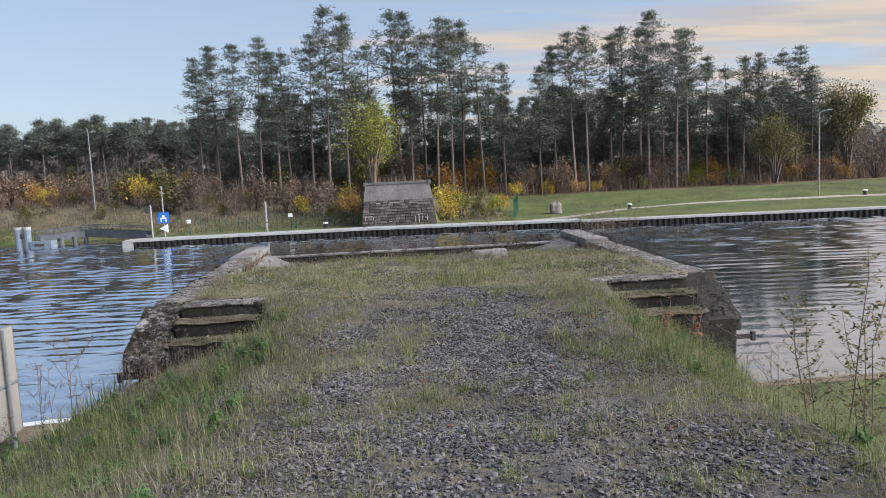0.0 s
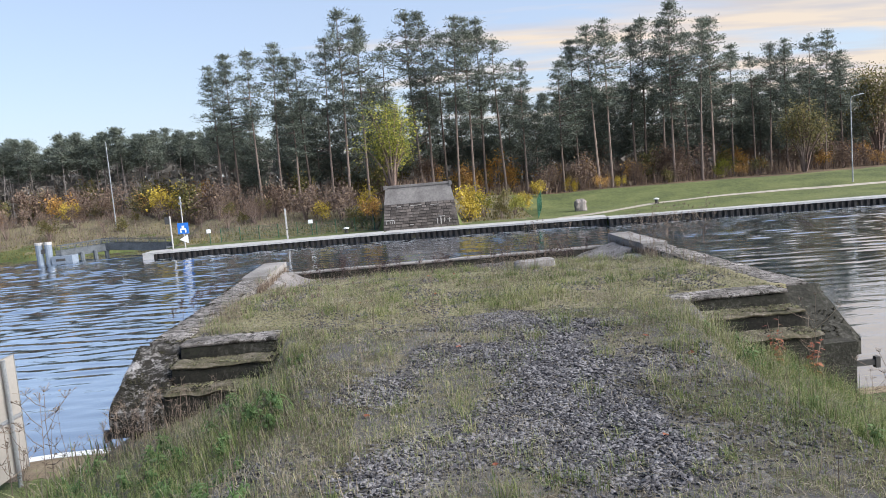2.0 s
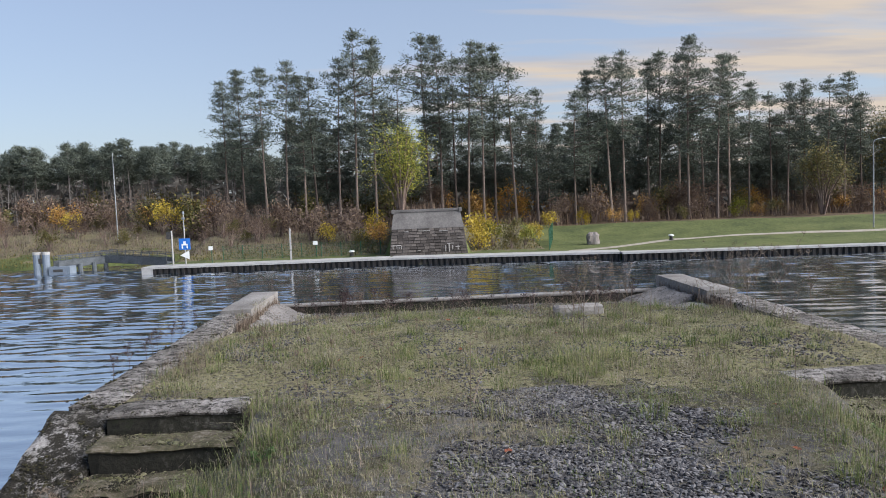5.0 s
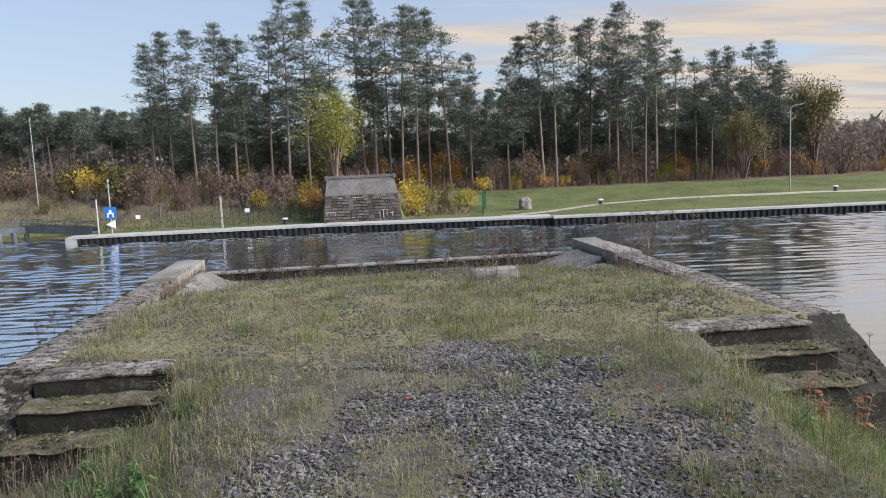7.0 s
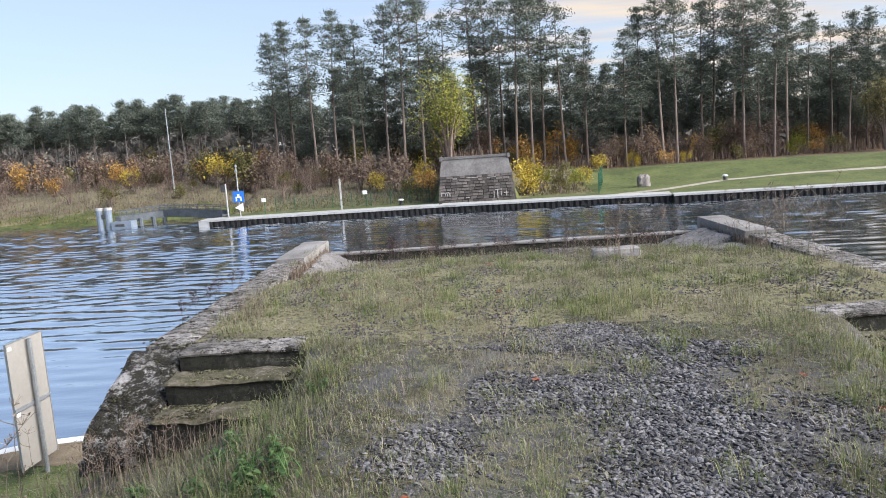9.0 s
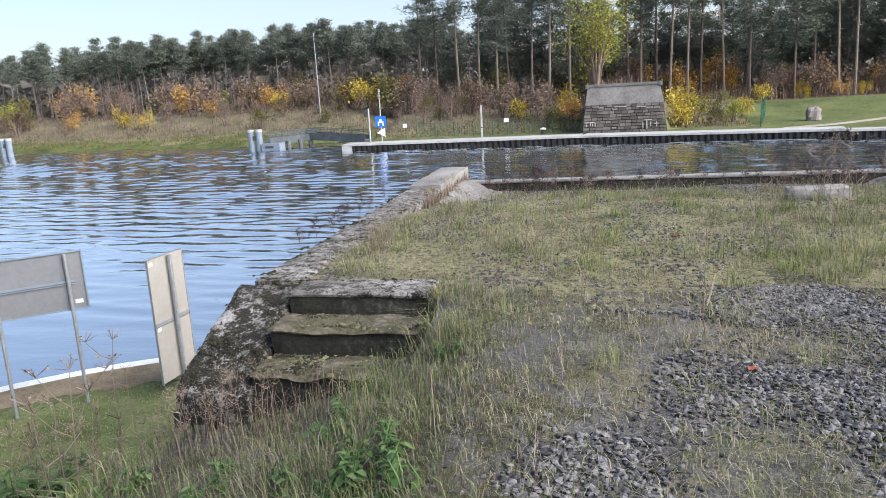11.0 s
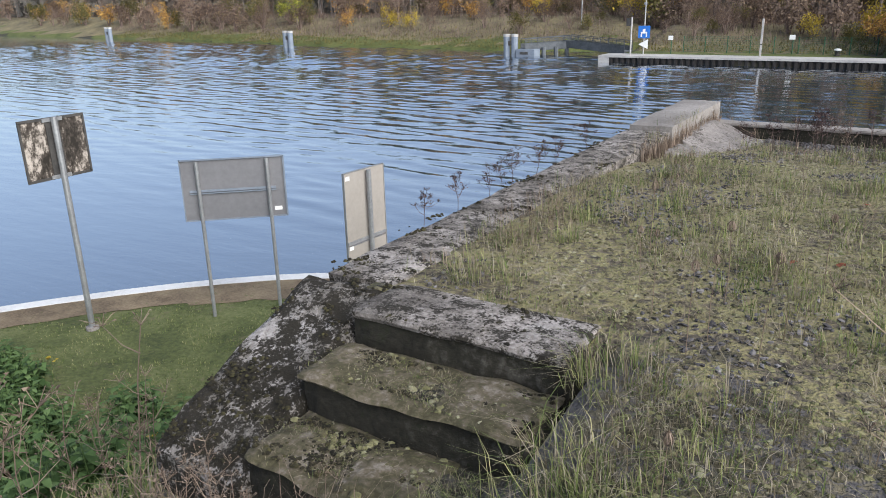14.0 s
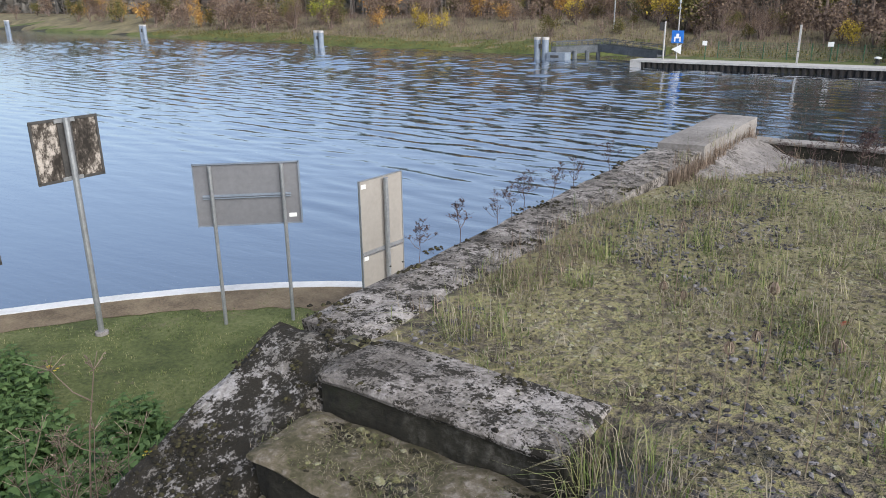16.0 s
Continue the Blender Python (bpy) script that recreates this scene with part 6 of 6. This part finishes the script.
def weeds():
    rng = random.Random(91)
    umbel = [dry_weed(500 + k, 0.62, rng.randint(3, 6), 0.055) for k in range(5)]
    low = [dry_weed(520 + k, 0.30, rng.randint(8, 13), 0.036, "dark_stem") for k in range(5)]
    tall = [dry_weed(540 + k, 0.85, rng.randint(6, 10), 0.04) for k in range(4)]
    # against the front of the steps and below the shoulders
    for _ in range(20):
        x = -rng.uniform(2.8, 4.1)
        y = rng.uniform(-9.0, -8.5)
        put_weed(rng.choice(umbel), x, y, near_height(x, y), rng.uniform(0.45, 0.8), rng.uniform(0, 360), "dead brown umbel weed below the concrete steps", "dead umbels")
    for _ in range(24):
        x = rng.uniform(2.9, 5.4)
        y = rng.uniform(-11.5, -8.6)
        put_weed(rng.choice(tall), x, y, near_height(x, y), rng.uniform(0.6, 1.1), rng.uniform(0, 360), "dead twiggy weed on the embankment slope", "dead weeds on the slope")
    for _ in range(46):
        x = rng.uniform(2.4, 4.2)
        y = rng.uniform(-14.4, -11.6)
        put_weed(rng.choice(tall), x, y, near_height(x, y), rng.uniform(0.45, 0.85), rng.uniform(0, 360), "dead twiggy weed at the track's edge", "dead weeds on the slope")
    for _ in range(34):
        x = rng.uniform(3.6, 6.6)
        y = rng.uniform(-13.2, -9.6)
        put_weed(rng.choice(tall), x, y, near_height(x, y), rng.uniform(0.8, 1.35), rng.uniform(0, 360), "dead twiggy weed on the embankment slope", "dead weeds on the slope")
    for _ in range(22):
        x = -rng.uniform(4.4, 6.4)
        y = rng.uniform(-9.6, -5.6)
        put_weed(rng.choice(umbel), x, y, near_height(x, y), rng.uniform(1.0, 1.7), rng.uniform(0, 360), "tall dead umbel beside the abutment wall", "dead umbels")
    # along the outer edge of the side wall
    for x, y in ((-3.93, -5.9), (-3.9, -5.5), (-3.92, -5.1), (-3.9, -4.7), (-3.9, -4.3), (-3.92, -6.35), (-3.88, -3.6), (-3.9, -5.3)):
        put_weed(rng.choice(low), x, y, -0.02, rng.uniform(0.6, 0.95), rng.uniform(0, 360), "small dark dead weed rooted in the wall edge", "weeds on the wall")
    # on the platform
    for _ in range(34):
        x, y = rng.uniform(-2.6, 2.8), rng.uniform(-8.8, -1.0)
        put_weed(rng.choice(umbel + tall), x, y, near_height(x, y), rng.uniform(0.45, 0.8), rng.uniform(0, 360), "thin dead weed on the mossy platform", "dead weeds on the platform")
    for _ in range(16):
        x, y = rng.gauss(1.15, 0.35), rng.gauss(-4.6, 0.4)
        put_weed(rng.choice(tall), x, y, near_height(x, y), rng.uniform(0.6, 1.0), rng.uniform(0, 360), "dead weed in a clump on the platform", "dead weeds on the platform")
    for _ in range(22):
        x, y = rng.gauss(3.25, 0.22), rng.gauss(-4.2, 0.6)
        put_weed(rng.choice(tall), x, y, -0.03, rng.uniform(0.65, 1.05), rng.uniform(0, 360), "grey twiggy weed beside the coping", "dead weeds beside the coping")
    nests = [wild_carrot(560 + k, 0.40 + 0.05 * k) for k in range(4)]
    for x, y in ((-2.38, -6.77), (-1.99, -7.39), (-1.95, -7.2), (-2.24, -7.02), (-1.98, -6.74), (-1.73, -7.33), (-1.6, -6.3), (-1.2, -6.9), (-1.3, -7.9), (-1.75, -8.6), (-0.9, -7.5), (-2.5, -6.2), (-0.4, -6.4), (-1.0, -5.8), (-2.9, -5.2)):
        put_weed(rng.choice(nests), x, y, near_height(x, y), rng.uniform(0.6, 1.0), rng.uniform(0, 360), "dead wild carrot with a curled seed head", "wild carrots")
    for _ in range(40):
        x, y = rng.uniform(-3.0, 3.0), rng.uniform(-1.4, -0.4)
        put_weed(rng.choice(low), x, y, near_height(x, y), rng.uniform(0.7, 1.3), rng.uniform(0, 360), "small dead weed by the front curb", "weeds by the curb")


weeds()


def leafy(seed, H, n, size, mat, stems=5):
    rng = random.Random(seed)
    st, lf = Mesh(), Mesh()
    for _ in range(stems):
        tip = Vector((rng.gauss(0, 0.18), rng.gauss(0, 0.18), 1)) * H * rng.uniform(0.7, 1.05)
        base = Vector((rng.gauss(0, 0.05), rng.gauss(0, 0.05), -0.05))
        st.tube([base, base.lerp(tip, 0.5) + Vector((0, 0, 0.03)), tip], [0.006, 0.005, 0.002], 4, False)
        for k in range(n):
            t = 0.25 + 0.75 * k / n
            p = base.lerp(tip, t)
            az = k * 2.4 + rng.uniform(-0.4, 0.4)
            d = Vector((math.cos(az), math.sin(az), rng.uniform(-0.35, 0.25))).normalized()
            w = d.cross(Vector((0, 0, 1))).normalized()
            s = size * rng.uniform(0.6, 1.2) * (1.15 - 0.5 * t)
            up = Vector((0, 0, 0.12 * s))
            lf.add([p, p + d * s * 0.35 + w * s * 0.24 + up, p + d * s * 0.35 - w * s * 0.24 + up, p + d * s * 0.75 + w * s * 0.16, p + d * s * 0.75 - w * s * 0.16, p + d * s - up], [(0, 1, 2), (1, 3, 4, 2), (3, 5, 4)])
    return st.data("stem", M["dry_stem"] if mat is M["leaf_red"] else M["leaf_green"]), lf.data("foliage", mat)


def tall_weed(seed, H):
    """A tall herb gone dark: one stem, short rising side shoots, small drooping leaves."""
    rng = random.Random(seed)
    st, lf = Mesh(), Mesh()
    lean = Vector((rng.gauss(0, 0.10), rng.gauss(0, 0.10), 1))
    pts = [lean * H * t + Vector((rng.gauss(0, 0.015), rng.gauss(0, 0.015), 0)) for t in (0, 0.3, 0.6, 0.85, 1.0)]
    pts[0] = Vector((0, 0, -0.05))
    st.tube(pts, [0.007, 0.006, 0.0045, 0.003, 0.0015], 5, False)
    for k in range(16):
        t = 0.22 + 0.75 * k / 16
        b = lean * H * t
        az = k * 2.4 + rng.uniform(-0.5, 0.5)
        L = H * rng.uniform(0.12, 0.26) * (1.2 - 0.7 * t)
        e = b + Vector((math.cos(az) * 0.75, math.sin(az) * 0.75, rng.uniform(0.3, 0.8))) * L
        st.tube([b, b.lerp(e, 0.5) - Vector((0, 0, 0.02)), e], [0.0032, 0.0024, 0.0012], 3, False)
        for j in range(11):
            p = b.lerp(e, 0.15 + 0.85 * j / 11)
            d = Vector((rng.gauss(0, 1), rng.gauss(0, 1), rng.gauss(-0.1, 0.5))).normalized()
            w = d.orthogonal().normalized()
            s = rng.uniform(0.018, 0.045)
            lf.add([p, p + d * s * 0.5 + w * s * 0.26, p + d * s, p + d * s * 0.5 - w * s * 0.26], [(0, 1, 2, 3)])
    return st.data("stem", M["dry_stem"]), lf.data("foliage", M["leaf_olive"])


def leafy_plants():
    rng = random.Random(95)
    nettles = [leafy(600 + k, 0.7, 12, 0.19, M["leaf_green"], 6) for k in range(4)]
    for _ in range(255):
        x, y = -rng.uniform(6.2, 14.2), rng.uniform(-7.8, -3.9)
        if y > -4.3 + 0.9 * patch(x, y, 51, 0.6) - 0.35 * max(0.0, 8.5 + x):
            continue
        z = near_height(x, y)
        w = tagged(empty("nettle", (x, y, z), rng.uniform(0, 360)), "green leafy nettle plant on the lower slope", "nettle", "nettles on the slope")
        s = rng.uniform(0.95, 1.4)
        w.scale = (s, s, s)
        m = rng.choice(nettles)
        tagged(part("stem", m[0], None, w), kind="stuff")
        part("foliage", m[1], None, w)
    for _ in range(40):
        x, y = rng.uniform(3.6, 6.2), rng.uniform(-13, -8.8)
        z = near_height(x, y)
        w = tagged(empty("nettle", (x, y, z), rng.uniform(0, 360)), "low leafy weed on the embankment slope", "nettle", "leafy weeds on the slope")
        s = rng.uniform(0.35, 0.7)
        w.scale = (s, s, s)
        m = rng.choice(nettles)
        tagged(part("stem", m[0], None, w), kind="stuff")
        part("foliage", m[1], None, w)
    herbs = [leafy(620 + k, 0.16, 6, 0.075, M["leaf_green"], 7) for k in range(4)]
    for _ in range(170):
        sd = rng.choice((-1, 1))
        x, y = sd * (1.9 + abs(rng.gauss(0, 1.2))), rng.uniform(-14.5, -8.6)
        if on_abutment(x, y):
            continue
        w = tagged(empty("herb", (x, y, near_height(x, y)), rng.uniform(0, 360)), "low green herb among the embankment grass", "herb", "herbs in the grass")
        s = rng.uniform(0.6, 1.3)
        w.scale = (s, s, s)
        m = rng.choice(herbs)
        tagged(part("stem", m[0], None, w), kind="stuff")
        tagged(part("foliage", m[1], None, w), kind="stuff")
    for k, (x, y, H) in enumerate(((2.35, -13.05, 1.45), (2.75, -12.7, 1.6), (3.05, -12.2, 1.5), (2.5, -12.4, 1.2), (3.4, -12.0, 1.7), (3.2, -11.3, 1.5))):
        w = tagged(empty("tall_weed", (x, y, near_height(x, y)), 60 * k), "tall dark leafy weed at the edge of the track", "weed", "tall weeds by the track")
        m = tall_weed(660 + k, H)
        tagged(part("stem", m[0], None, w), kind="stuff")
        tagged(part("foliage", m[1], None, w), kind="stuff")
    red = [leafy(640 + k, 0.55, 8, 0.11, M["leaf_red"], 4) for k in range(3)]
    for x, y, s in ((2.75, -8.75, 0.8), (3.05, -8.9, 0.9), (2.6, -9.1, 0.55)):
        w = tagged(empty("sapling", (x, y, near_height(x, y)), rng.uniform(0, 360)), "small sapling with red autumn leaves by the steps", "sapling", "red saplings")
        w.scale = (s, s, s)
        m = rng.choice(red)
        part("stem", m[0], None, w)
        part("foliage", m[1], None, w)


leafy_plants()


def fallen_leaves():
    rng = random.Random(99)
    m = Mesh()
    m.add([(0, -0.035, 0), (0.022, -0.01, 0.008), (0.03, 0.015, 0.004), (0.01, 0.03, 0.01), (0, 0.042, 0.002), (-0.012, 0.028, 0.009), (-0.03, 0.012, 0.003), (-0.02, -0.012, 0.008), (0, 0, 0.002)],
          [(8, k, (k + 1) % 8) for k in range(8)])
    me = m.data("fallen_leaf", M["leaf_red"])
    for _ in range(26):
        x, y = rng.uniform(-2.6, 2.8), rng.uniform(-14, -2)
        if on_abutment(x, y):
            continue
        ob = new("fallen_leaf", me)
        ob.matrix_world = pose(x, y, near_height(x, y) + 0.02, rng.gauss(0, 14), rng.gauss(0, 14), rng.uniform(0, 360)) @ Matrix.Scale(rng.uniform(0.5, 0.95), 4)
        tagged(ob, "fallen rust-orange leaf on the ground", "leaf", "fallen leaves")


fallen_leaves()


def ragwort():
    rng = random.Random(97)
    for x, y, H, n in ((-12.1, -4.6, 1.15, 9), (-9.4, -4.9, 0.8, 5)):
        w = tagged(empty("ragwort", (x, y, near_height(x, y))), "thin weed with small yellow flowers", "flower", "yellow flowers")
        st, fl = Mesh(), Mesh()
        st.tube([(0, 0, -0.05), (0.02, 0, H * 0.6), (0.03, 0.02, H)], [0.006, 0.005, 0.003], 4, False)
        for _ in range(n):
            p = Vector((0.03 + rng.gauss(0, 0.05), 0.02 + rng.gauss(0, 0.05), H + rng.gauss(0.0, 0.025)))
            fl.tube([p, p + Vector((0, 0, 0.012))], [0.006, 0.026], 7)
        part("stem", st, M["leaf_green"], w)
        tagged(part("flower_head", fl, M["leaf_yellow"], w, "small yellow flowers"), kind="stuff")


ragwort()
